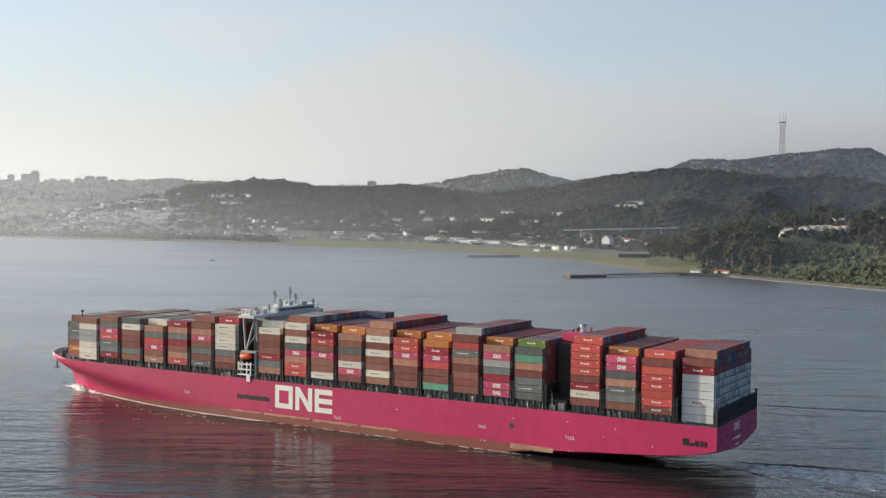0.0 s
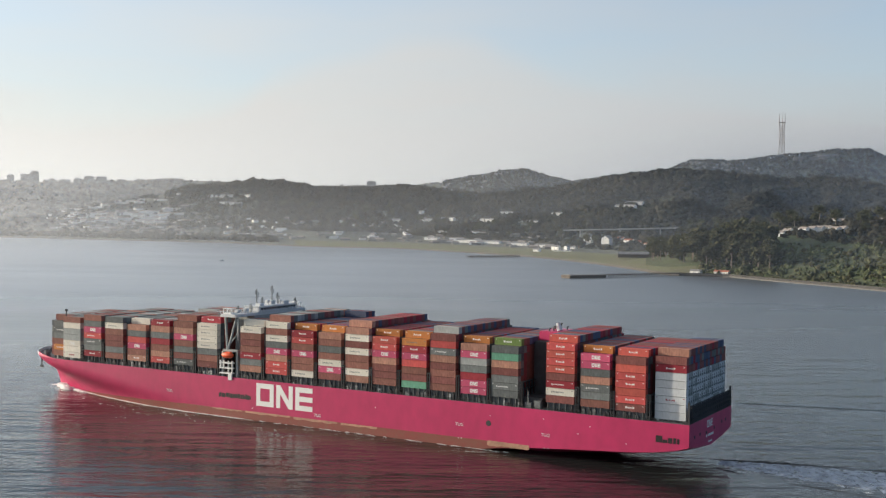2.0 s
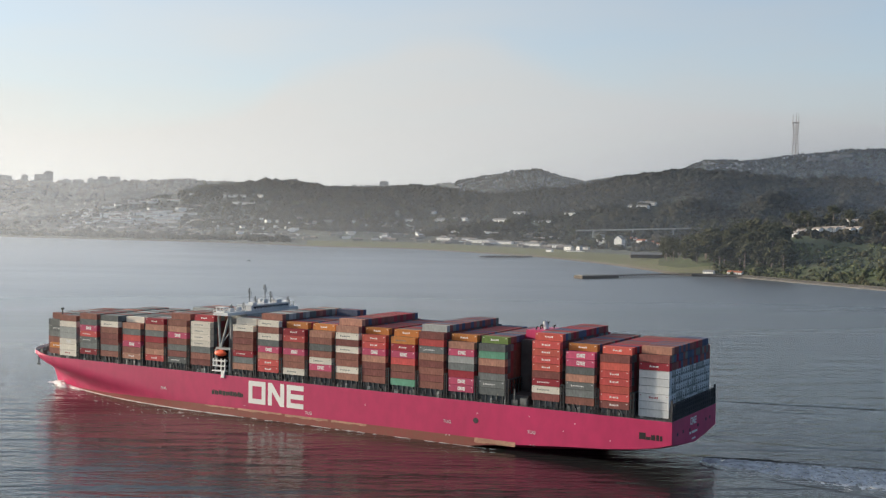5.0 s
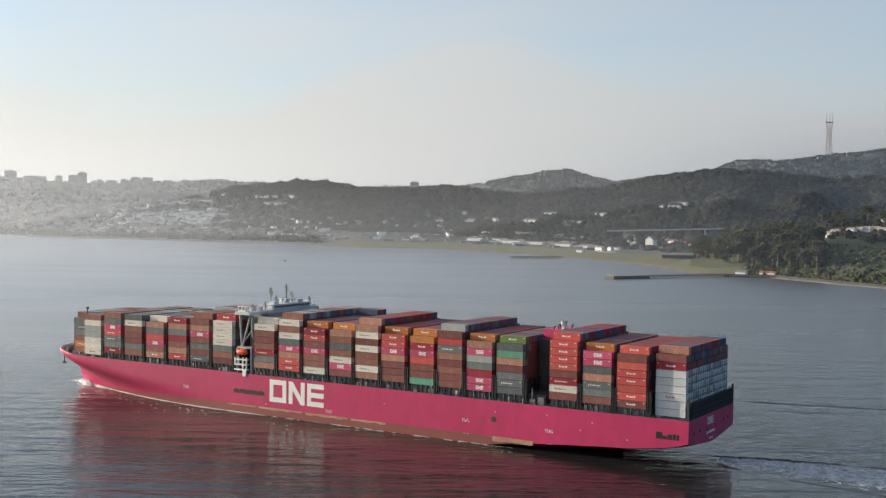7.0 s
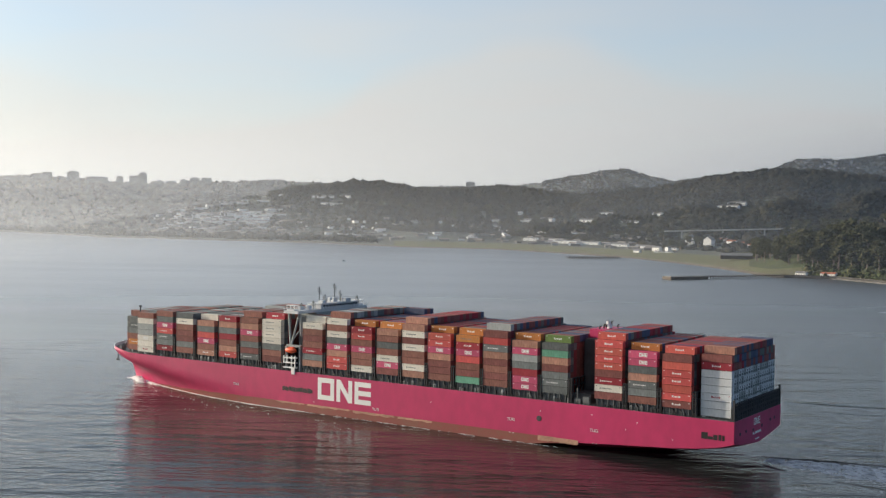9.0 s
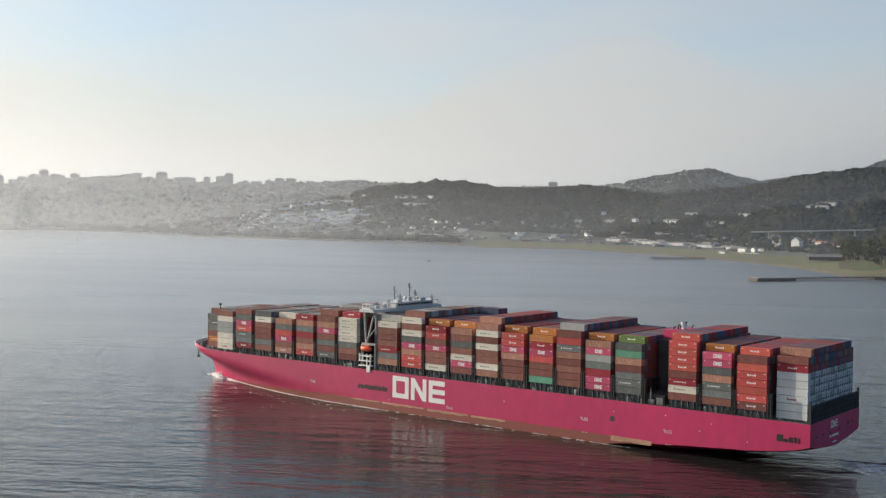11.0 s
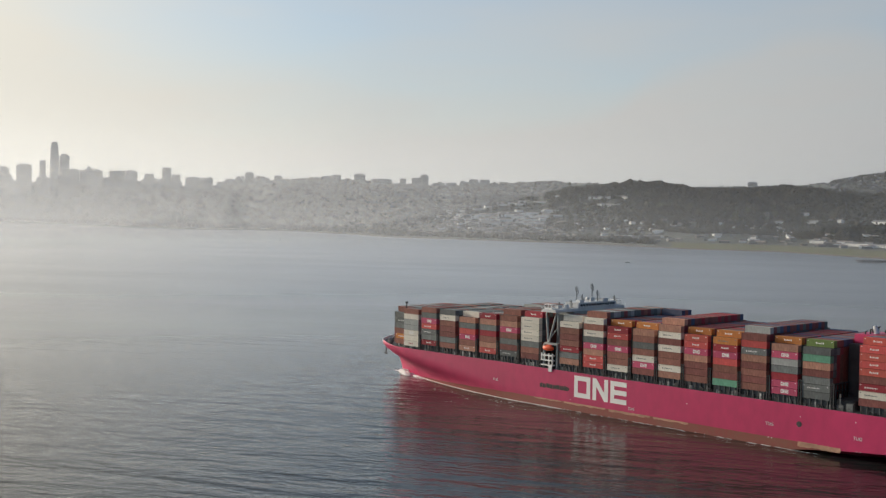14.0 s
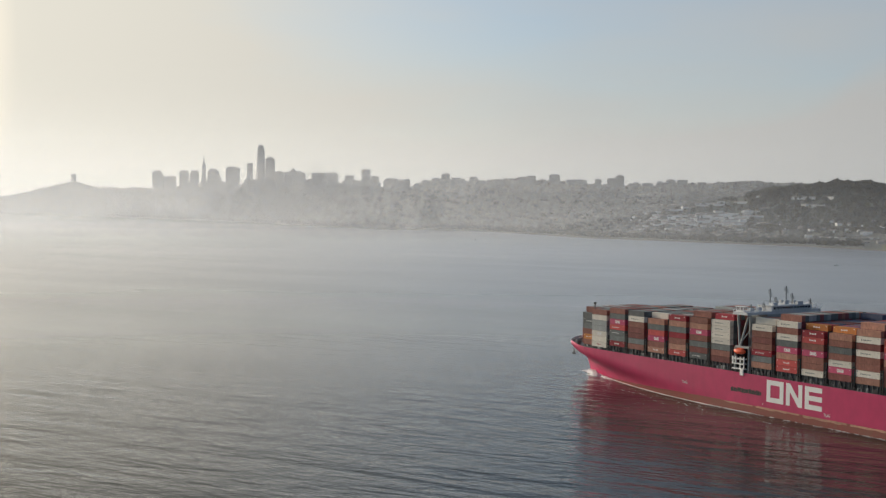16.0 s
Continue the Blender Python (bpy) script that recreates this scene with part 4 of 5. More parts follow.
# tan worn strips along the top of the boot topping
WORN = material("worn_tan_paint", (0.42, 0.24, 0.16), 0.7, 0.3, 4.0)
random.seed(8)
for x0, x1, z0, z1 in ((232, 214, 3.1, 3.8), (212, 186, 2.9, 3.9), (184, 160, 2.7, 3.8), (158, 139, 2.9, 3.75), (85, 66, 2.0, 3.9)):
    top, low = [], []
    n = 12
    for k in range(n + 1):
        u = (x0 - x1) * k / n
        top.append((u, z1 + random.uniform(-0.08, 0.08)))
        low.append((u, z0 + random.uniform(-0.25, 0.35)))
    side_sign("worn_strip", [low + top[::-1]], x0, 0.0, WORN, 0.012)

# ---- foam and wake travel with the ship ----
wake = new("wake")
tagged(wake, "white bow foam and churned wake trailing the ship", "wake")


def foam_patch(name, spots, mat, label=""):
    """Low uneven foam flecks: x, y, length, width, turn."""
    bm = bmesh.new()
    for x, y, ln, wd, turn in spots:
        n = 9
        vs = []
        m = pose(x, y, 0.05, 0, 0, turn)
        c = bm.verts.new(m @ Vector((0, 0, 0.07)))
        for k in range(n):
            a = 2 * math.pi * k / n
            r = random.uniform(0.55, 1.1)
            vs.append(bm.verts.new(m @ Vector((math.cos(a) * ln * r / 2, math.sin(a) * wd * r / 2, 0.0))))
        for k in range(n):
            bm.faces.new((c, vs[k], vs[(k + 1) % n]))
    ob = part(name, bm, mat, wake, label)
    return tagged(ob, kind="stuff")


random.seed(31)
spots = []
for i in range(420):
    x = 366 - 150 * random.random() ** 1.9
    spread = 0.5 + max(0.0, x - 325) * 0.035
    y = -BEAM / 2 + half_breadth(min(x, 363), 0.3) + abs(random.gauss(0.3, spread))
    spots.append((x, y, random.uniform(1.2, 7.0), random.uniform(0.3, 1.2), -math.degrees(math.atan((half_breadth(x - 2, 0.3) - half_breadth(x + 2, 0.3)) / 4)) + random.uniform(-8, 8)))
for i in range(150):
    x = 340 - 265 * random.random()
    spots.append((x, -BEAM / 2 + half_breadth(x, 0.3) + abs(random.gauss(0.4, 0.4)) + 0.1, random.uniform(0.8, 5.0), random.uniform(0.15, 0.4), random.uniform(-4, 4)))
foam_patch("bow_foam", spots, FOAM)
# the breaking bow wave: heaped foam
for x, off, ln, w, h in ((362, 1.2, 6.0, 2.8, 3.0), (356, 2.4, 8.0, 3.2, 4.2), (350, 3.2, 8.5, 3.4, 3.6), (346, 1.4, 6.4, 2.0, 2.4), (340, 1.6, 6.6, 1.8, 1.7), (334, 1.2, 5.0, 1.4, 1.2), (338, 2.8, 2.4, 0.9, 0.5), (333, 1.0, 4.2, 0.7, 0.5), (326, 0.8, 3.6, 0.6, 0.4)):
    verts, faces = [], []
    turn = -math.atan((half_breadth(x - 2, 0.3) - half_breadth(x + 2, 0.3)) / 4)
    for k in range(9):
        q = random.uniform(-0.5, 0.5)
        b = len(verts)
        cx, cy = x + q * ln * math.cos(turn), -BEAM / 2 + half_breadth(x, 0.3) + off + q * ln * math.sin(turn) + random.gauss(0, w * 0.25)
        for i in range(5):
            for j in range(7):
                a, e = 2 * math.pi * j / 7, math.pi / 2 * i / 4
                k2 = random.uniform(0.75, 1.2)
                verts.append((cx + math.cos(a) * math.cos(e) * ln * 0.34 * k2, cy + math.sin(a) * math.cos(e) * w * 0.4 * k2, math.sin(e) * h * 0.6 * (0.5 + random.random() * 0.5) * (1 - abs(q))))
        for i in range(4):
            for j in range(7):
                faces.append((b + i * 7 + j, b + i * 7 + (j + 1) % 7, b + (i + 1) * 7 + (j + 1) % 7, b + (i + 1) * 7 + j))
    raw("bow_wave", verts, faces, FOAM, wake, smooth=True)
spots = []
for cx, cy, n, r in ((352, 4, 9, 4.0), (344, 6, 8, 3.5), (333, 9, 7, 4), (318, 9, 4, 4), (300, 14, 3, 3), (282, 10, 5, 6), (262, 18, 3, 4), (250, 9, 6, 6), (228, 16, 3, 4), (200, 14, 4, 8), (170, 22, 3, 5), (262, 30, 3, 3)):
    for k in range(n):
        x = cx + random.gauss(0, r)
        spots.append((x, -BEAM / 2 + half_breadth(cx, 0.3) + cy + random.gauss(0, r * 0.35), random.uniform(0.6, 2.2), random.uniform(0.3, 0.8), random.uniform(-30, 30)))
foam_patch("foam_flecks", spots, FOAM)
spots = []
for i in range(330):
    x = -6 - 190 * random.random() ** 0.8
    spread = 3.0 + abs(x) * 0.06
    y = -BEAM / 2 + 5.0 + random.gauss(0, spread * 0.7)
    spots.append((x, y, random.uniform(0.8, 4.5), random.uniform(0.2, 0.6), random.uniform(-6, 6)))
foam_patch("stern_foam", spots, FOAM)


def churned_material():
    m = material("churned_water", (0.50, 0.55, 0.62), 0.35, 0.2, 1.6, 0.5, streak=1.0, second=(0.02, 0.035, 0.06))
    return m


def churned_sheet():
    """The rough water that the propeller leaves: a low sheet broken into small steep chop."""
    verts, faces = [], []
    nx, ny = 260, 34
    for i in range(nx + 1):
        x = -3 - 235 * i / nx
        w = 4.0 + 20.0 * (1 - math.exp(-abs(x) / 55.0)) + 0.03 * abs(x)
        for j in range(ny + 1):
            q = 2 * j / ny - 1
            y = -BEAM / 2 - 2.0 + q * w + 1.2 * noise.noise(Vector((x * 0.06, 7, 0)))
            edge = max(0.0, 1 - abs(q) ** 3)
            chop = 0.55 * noise.noise(Vector((x * 0.35, y * 0.55, 0))) + 0.35 * noise.noise(Vector((x * 0.9, y * 1.3, 4)))
            verts.append((x, y, -0.12 + edge * (0.22 + chop * 0.8)))
    for i in range(nx):
        for j in range(ny):
            a = i * (ny + 1) + j
            faces.append((a, a + ny + 1, a + ny + 2, a + 1))
    ob = raw("churned_water", verts, faces, churned_material(), wake, smooth=True)
    return tagged(ob, "blue-white churned propeller wash")


churned_sheet()


def ridge(name, x0, y0, x1, y1, h, w):
    """One long smooth wave ridge."""
    bm = bmesh.new()
    prev = None
    n = 40
    d = Vector((x1 - x0, y1 - y0, 0))
    side = Vector((-d.y, d.x, 0)).normalized()
    for i in range(n + 1):
        p = Vector((x0, y0, 0)) + d * (i / n)
        k = math.sin(math.pi * min(1, i / n * 1.2 + 0.02) * 0.83) ** 0.7 * (0.8 + 0.4 * noise.noise(Vector((i * 0.5, y0, 0))))
        wob = side * 0.6 * noise.noise(Vector((i * 0.35, x0, 5)))
        row = [bm.verts.new(p + wob + side * w * q + Vector((0, 0, -0.06 + h * k * math.exp(-(q * 2.1) ** 2)))) for q in (-1.5, -1, -0.6, -0.3, 0, 0.3, 0.6, 1, 1.5)]
        if prev:
            for j in range(8):
                f = bm.faces.new((prev[j], row[j], row[j + 1], prev[j + 1]))
                f.smooth = True
        prev = row
    return part(name, bm, WATER, wake)


ridge("wake_wave", 3, -33, -48, -46, 0.8, 1.8)
ridge("wake_wave", -40, -44, -170, -72, 0.7, 2.4)
ridge("wake_wave", 0, -22, -24, -8.5, 0.45, 1.4)
ridge("wake_wave", -20, -10, -120, 6, 0.5, 1.8)
ridge("wake_wave", 50, -172, -60, -200, 0.7, 3.0)
ridge("wake_wave", 30, -150, -40, -172, 0.4, 2.4)


# ---- the shore ----
def seat(az, el, first=20.0):
    """The true distance at which a line of sight, el degrees above the level, meets the land."""
    d = shore(az) + first
    while d < 12000 and EYE + d * math.tan(radians(el)) > ground(az, d):
        d += 6
    return d


def stand(thing, az, d, turn=0.0, z=None, sink=0.3):
    """Set a thing, built in true metres with its base at 0, on the land; turn: degrees from facing the bay."""
    p, s = spot(az, d, (ground(az, d) if z is None else z) - sink)
    thing.matrix_basis = Matrix.LocRotScale(p, Euler((0, 0, radians(az + turn))), (s, s, s))
    return thing


def empty(name, label, category, group=""):
    return tagged(new(name), label, category, group)


def gable_house(name, w, d, h, rise, wall, roof, label, category="house", group=""):
    """Walls, a pitched roof with eaves, windows and a door on the bay side, a chimney."""
    root = empty(name, label, category, group)
    bm = bmesh.new()
    vs = [bm.verts.new(v) for v in ((-w / 2, -d / 2, 0), (w / 2, -d / 2, 0), (w / 2, d / 2, 0), (-w / 2, d / 2, 0), (-w / 2, -d / 2, h), (w / 2, -d / 2, h), (w / 2, d / 2, h), (-w / 2, d / 2, h), (-w / 2, 0, h + rise), (w / 2, 0, h + rise))]
    for f in ((0, 1, 5, 4), (2, 3, 7, 6), (1, 2, 6, 9, 5), (3, 0, 4, 8, 7)):
        bm.faces.new([vs[k] for k in f])
    part("wall", bm, wall, root)
    bm = bmesh.new()
    e = 0.6
    lo = rise * e / (d / 2)
    for s in (-1, 1):
        a = [(-w / 2 - e, s * (d / 2 + e), h - lo + 0.05), (w / 2 + e, s * (d / 2 + e), h - lo + 0.05), (w / 2 + e, 0, h + rise + 0.05), (-w / 2 - e, 0, h + rise + 0.05)]
        v1 = [bm.verts.new(p) for p in a]
        v2 = [bm.verts.new((p[0], p[1], p[2] + 0.3)) for p in a]
        bm.faces.new(v1), bm.faces.new(v2)
        for k in range(4):
            bm.faces.new((v1[k], v1[(k + 1) % 4], v2[(k + 1) % 4], v2[k]))
    bmesh.ops.recalc_face_normals(bm, faces=bm.faces)
    part("roof", bm, roof, root)
    n = max(2, int(w / 4.0))
    for i in range(n):
        for z in ([1.2, 4.2] if h > 5 else [1.2]):
            x = -w / 2 + w * (i + 0.5) / n
            part("window", block(bmesh.new(), x - 0.6, x + 0.6, -d / 2 - 0.08, -d / 2 + 0.05, z, z + 1.5), GLASS_DARK, root)
    part("chimney", block(bmesh.new(), w * 0.2, w * 0.2 + 0.9, 0.4, 1.3, h + rise * 0.5, h + rise + 1.0), CONCRETE, root)
    return root


# rows of white houses on the bluff
random.seed(41)
proto = gable_house("row_house", 17, 12, 8, 3.0, WHITE, PALE_ROOF, "white house with a pale tile roof among trees", group="houses on the bluff")
first = True
for az, el in ((-15.88, -0.96), (-16.15, -0.97), (-16.5, -1.0), (-17.2, -1.0), (-17.55, -1.0), (-17.9, -0.98), (-18.25, -1.0), (-18.6, -1.02), (-18.95, -1.0), (-18.2, -0.45), (-18.5, -0.4), (-18.9, -0.42), (-20.1, -0.6), (-20.5, -0.7), (-20.9, -0.66), (-21.4, -0.7)):
    h = proto if first else copy_thing(proto, Matrix())
    first = False
    stand(h, az, 2240 + random.uniform(-15, 15) if el < -0.9 else 2420 + random.uniform(-20, 20), -38 + random.uniform(-10, 10))
# two tall white houses by the lawn, and the old station on the beach
for az, el, w in ((-8.03, -1.62, 13), (-7.16, -1.55, 12)):
    h = gable_house("lawn_house", w, 12, 11, 5, WHITE, GREY_ROOF, "tall white gabled house beside the lawn", group="houses by the lawn")
    stand(h, az, seat(az, el), 65)
    h.scale *= 1.7
for az, d, w, h0, turn in ((-4.65, 2740, 16, 5, -35), (-5.57, 2830, 22, 9, -40), (-6.1, 2790, 12, 10, 50), (-6.4, 2900, 18, 6, -30), (-5.9, 2760, 44, 2.4, -20)):
    h = gable_house("station_building", w, 10, h0, 3 if h0 > 3 else 0.8, WHITE, GREY_ROOF, "white shore station building near the beach", "building", "shore station")
    stand(h, az, d, turn)
for az, d, w, turn in ((-9.1, 2950, 26, -40), (-9.7, 2900, 30, -30), (-10.1, 2820, 28, -35), (-8.7, 3000, 20, -40)):
    h = gable_house("warehouse", w, 14, 6, 3, WHITE, ROOFS, "white building with a red roof under the viaduct", "building", "buildings under the viaduct")
    stand(h, az, d, turn)
h = gable_house("long_shed", 110, 22, 7, 4, TIMBER, GREY_ROOF, "long low brown shed at the lawn's end", "building")
stand(h, -9.9, 2330, 5)
# long white halls along the lawn
for az, w in ((0.5, 40), (-1.3, 68), (-2.3, 62), (-3.7, 56), (3.4, 14), (-4.9, 34)):
    h = gable_house("long_hall", w * 1.15, 14, 7.5, 3, WHITE, GREY_ROOF, "long white hall along the far edge of the lawn", "building", "halls along the lawn")
    stand(h, az, shore(az) + 560, -32)
# sheds on the sea wall
for az, w in ((-12.28, 17), (-13.5, 24)):
    h = gable_house("wharf_shed", w, 9, 4.2, 2.2, WHITE, ROOFS if w > 20 else GREY_ROOF, "white shed on the wharf below the trees", "shed", "sheds on the wharf")
    stand(h, az, shore(az) + 26, -25, 3.0)
# pale barracks on the wooded hill and in the valley
for az, el, w in ((10.92, 0.5, 50), (10.4, 0.5, 40), (9.5, 0.52, 34), (10.65, 0.16, 26), (10.1, 0.16, 60), (1.22, -0.2, 42), (-0.17, -0.5, 70), (0.6, -0.55, 60), (-3.2, -0.2, 50), (-4.3, -0.6, 60), (-5.4, -0.2, 70), (2.3, -0.6, 34), (-2.2, -0.55, 50), (-9.3, 0.35, 60), (-8.9, 0.2, 70)):
    h = gable_house("barracks", w, 14, 8, 4, WHITE, GREY_ROOF, "pale long building among the hillside trees", "building", "hillside buildings")
    stand(h, az, seat(az, el, 600), -34 + random.uniform(-12, 12), sink=-1)

# a viaduct before the woods
viaduct = empty("viaduct", "pale concrete road viaduct in front of the woods", "viaduct")
a0, a1, dv = -5.9, -12.1, 3050.0
bm = bmesh.new()
prev = None
for i in range(25):
    az = a0 + (a1 - a0) * i / 24
    z = EYE + dv * math.tan(radians(-0.86 + 0.17 * (az + 5.97) / -4.88))
    row = [spot(az, dv + q, z + zz)[0] for q, zz in ((0, -2.4), (0, 1.0), (18, 1.0), (18, -2.4))]
    row = [bm.verts.new(p) for p in row]
    if prev:
        for j in range(4):
            bm.faces.new((prev[j], prev[(j + 1) % 4], row[(j + 1) % 4], row[j]))
    prev = row
bmesh.ops.recalc_face_normals(bm, faces=bm.faces)
part("deck", bm, CONCRETE, viaduct)
for i in range(4):
    az = -6.73 - 1.92 * i if i < 3 else -11.9
    p, s = spot(az, dv + 9, 0)
    top = spot(az, dv + 9, EYE + dv * math.tan(radians(-0.86 + 0.17 * (az + 5.97) / -4.88)) - 2.3)[0]
    bm = bmesh.new()
    block(bm, -2, 2, -5, 5, p.z, top.z)
    ob = part("pier", bm, CONCRETE, viaduct)
    ob.matrix_basis = Matrix.LocRotScale((p.x, p.y, 0), Euler((0, 0, radians(az))), None)


def trestle(name, a, b, width, gap, label, solid=0.0):
    """A pier on piles from a to b, each bearing and distance; solid: the share at a that is a closed quay."""
    root = empty(name, label, "pier")
    p, q = spot(*a)[0], spot(*b)[0]
    d = (q - p).normalized()
    turn = math.atan2(d.y, d.x)
    ln = (q - p).length
    root.matrix_basis = Matrix.LocRotScale(p, Euler((0, 0, turn)), None)
    part("deck", block(bmesh.new(), ln * solid, ln, -width / 2, width / 2, 3.3, 4.2), TIMBER, root)
    if solid:
        part("quay", block(bmesh.new(), 0, ln * solid, -width * 1.6, width * 1.6, -1, 4.4, 0.2), TIMBER, root)
        part("quay_top", block(bmesh.new(), 3, ln * solid - 3, -width * 1.2, width * 1.2, 4.4, 5.0, 0.1), CONCRETE, root)
    x = ln * solid + gap
    while x < ln:
        bm = bmesh.new()
        for y in (-width / 2 + 0.6, width / 2 - 0.6):
            bar(bm, (x, y, -2), (x, y, 3.4), 0.55)
        block(bm, x - 0.4, x + 0.4, -width / 2, width / 2, 2.7, 3.35)
        part("pile_bent", bm, TIMBER, root)
        x += gap
    bm = bmesh.new()
    for y in (-width / 2 + 0.1, width / 2 - 0.1):
        block(bm, 1, ln, y - 0.08, y + 0.08, 5.1, 5.25)
        for x in np.arange(ln * solid + 1, ln, 4):
            block(bm, x - 0.08, x + 0.08, y - 0.08, y + 0.08, 4.1, 5.2)
    part("railing", bm, TIMBER, root)
    return root


trestle("long_pier", (-6.05, 1745), (-11.6, 1885), 7, 5.0, "long timber pier with a closed quay at its head", 0.30)
trestle("short_pier", (-1.25, 2445), (-3.75, 2500), 14, 5.0, "short dark pier off the beach")
# sea wall below the bluff
bm = bmesh.new()
prev = None
for i in range(120):
    az = -11.5 - 40 * i / 119
    row = [bm.verts.new(spot(az, shore(az) + o, z)[0]) for o, z in ((-3, -1), (-2, 2.6), (2, 2.6), (9, 2.9), (9, 4.3), (10.2, 4.3), (10.2, 2.0))]
    if prev:
        for j in range(6):
            bm.faces.new((prev[j], row[j], row[j + 1], prev[j + 1]))
    prev = row
bmesh.ops.recalc_face_normals(bm, faces=bm.faces)
tagged(linked("sea_wall", bm, SEA_WALL), "grey concrete sea wall under the bluff", "wall", kind="structure")

# the pale wet ledge at the foot of the sea wall
bm = bmesh.new()
prev = None
for i in range(100):
    az = -13.6 - 30 * i / 99
    w = 4.0 + 2.5 * noise.noise(Vector((az * 2.0, 0, 8)))
    row = [bm.verts.new(spot(az, shore(az) + o, z)[0]) for o, z in ((-3.5 - w, -0.6), (-3.2 - w * 0.8, 0.5), (-3.0, 0.9), (-2.4, 0.9))]
    if prev:
        for j in range(3):
            bm.faces.new((prev[j], row[j], row[j + 1], prev[j + 1]))
    prev = row
bmesh.ops.recalc_face_normals(bm, faces=bm.faces)
tagged(linked("shore_ledge", bm, WET_STONE), "pale wet ledge at the foot of the sea wall", "ledge", kind="structure")

# ---- lattice tower on the far hill ----
mast = empty("lattice_tower", "tall three-legged red and white broadcasting tower on a hilltop", "tower")
dt = 7600.0
zt = EYE + dt * math.tan(radians(2.55))
tall = EYE + dt * math.tan(radians(4.80)) - zt
pos, s = spot(-16.12, dt, zt)
mast.matrix_basis = Matrix.LocRotScale(pos, Euler((0, 0, radians(-6))), (s, s, s))
waist = curve([(0, 25), (0.13, 21.5), (0.37, 17.5), (0.55, 15), (0.68, 17.5), (0.79, 20)])
legs = [(math.cos(radians(75 + 120 * k)), math.sin(radians(75 + 120 * k))) for k in range(3)]
for k, (cx, cy) in enumerate(legs):
    bm = bmesh.new()
    cuts = (0, 0.13, 0.37, 0.55, 0.68, 0.80)
    for a, b in zip(cuts, cuts[1:]):
        bar(bm, (cx * waist(a), cy * waist(a), tall * a), (cx * waist(b), cy * waist(b), tall * b), 2.7)
    part("leg", bm, MAST_RED, mast)
    bm = bmesh.new()
    bar(bm, (cx * 20, cy * 20, tall * 0.79), (cx * 20, cy * 20, tall * 0.92), 2.0)
    bar(bm, (cx * 20, cy * 20, tall * 0.92), (cx * 20, cy * 20, tall * (1.0, 0.97, 0.99)[k]), 1.1)
    part("antenna", bm, MAST_RED, mast)
for k, proud, thick in ((0.13, 1.0, 2.6), (0.37, 1.0, 2.8), (0.55, 1.0, 3.0), (0.66, 1.0, 1.6), (0.79, 1.35, 3.4)):
    bm = bmesh.new()
    for i in range(3):
        a, b = legs[i], legs[(i + 1) % 3]
        w = waist(k)
        p, q = Vector((a[0] * w, a[1] * w, tall * k)), Vector((b[0] * w, b[1] * w, tall * k))
        c = (p + q) / 2
        bar(bm, c + (p - c) * proud, c + (q - c) * proud, thick)
    part("crossbeam", bm, MAST_RED, mast)
for a, b in ((0.13, 0.37), (0.37, 0.55), (0.55, 0.79)):
    bm = bmesh.new()
    for i in range(3):
        p, q = legs[i], legs[(i + 1) % 3]
        for u, v in ((p, q), (q, p)):
            bar(bm, (u[0] * waist(a), u[1] * waist(a), tall * a), (v[0] * waist(b), v[1] * waist(b), tall * b), 0.7)
    part("brace", bm, MAST_RED, mast)


# ---- the city skyline ----
def tower_block(w, deep, h, cap, label="pale high-rise block on the hazy city skyline"):
    root = empty("tower_block", label, "tower", "city skyline")
    body = bmesh.new()
    block(body, -w / 2, w / 2, -deep / 2, deep / 2, -60, h * (1 - cap))
    part("body", body, TOWER_WALL, root)
    if cap:
        part("crown", block(bmesh.new(), -w * 0.32, w * 0.32, -deep * 0.32, deep * 0.32, h * (1 - cap) - 1, h), TOWER_WALL, root)
    bm = bmesh.new()
    z = 4.0
    while z < h * (1 - cap) - 4:
        block(bm, -w / 2 - 0.15, w / 2 + 0.15, -deep / 2 - 0.15, deep / 2 + 0.15, z, z + 2.0)
        z += 7.0
    tagged(part("window_band", bm, GLASS_DARK, root), kind="stuff")
    return root


DOWNTOWN = [(41.53, 0.5, 1.58), (40.98, 0.55, 1.32), (40.3, 0.44, 1.6), (39.82, 0.44, 1.61), (38.93, 0.53, 1.7), (38.01, 0.66, 1.83), (37.2, 0.25, 2.01), (36.24, 0.44, 2.32), (35.79, 0.42, 1.65),
            (35.03, 0.97, 1.66), (35.14, 0.19, 1.79), (33.87, 0.72, 1.59), (33.24, 0.55, 1.63), (32.41, 0.44, 1.48), (31.6, 0.42, 1.79), (31.16, 0.36, 1.47), (30.35, 0.61, 1.37)]
UPTOWN = [(28.89, 0.53, 1.16), (27.7, 0.39, 1.65), (26.9, 0.69, 1.27), (26.34, 0.39, 1.5), (22.39, 0.53, 1.65), (21.34, 0.97, 1.41), (20.28, 0.3, 1.45), (19.6, 0.47, 1.48), (19.24, 0.39, 1.65),
          (17.91, 0.5, 1.27), (17.34, 0.25, 1.36), (16.81, 0.42, 1.45), (3.5, 0.44, 1.43)]
random.seed(51)
for az, wide, el in DOWNTOWN + UPTOWN:
    d = max(7600.0, shore(az) + 1300) - random.uniform(0, 300)
    z0 = ground(az, d)
    h = EYE + d * math.tan(radians(el)) - z0
    stand(tower_block(d * radians(wide), d * radians(wide) * 0.8, h, random.choice((0, 0.06, 0.1))), az, d, random.uniform(-8, 8), z0)
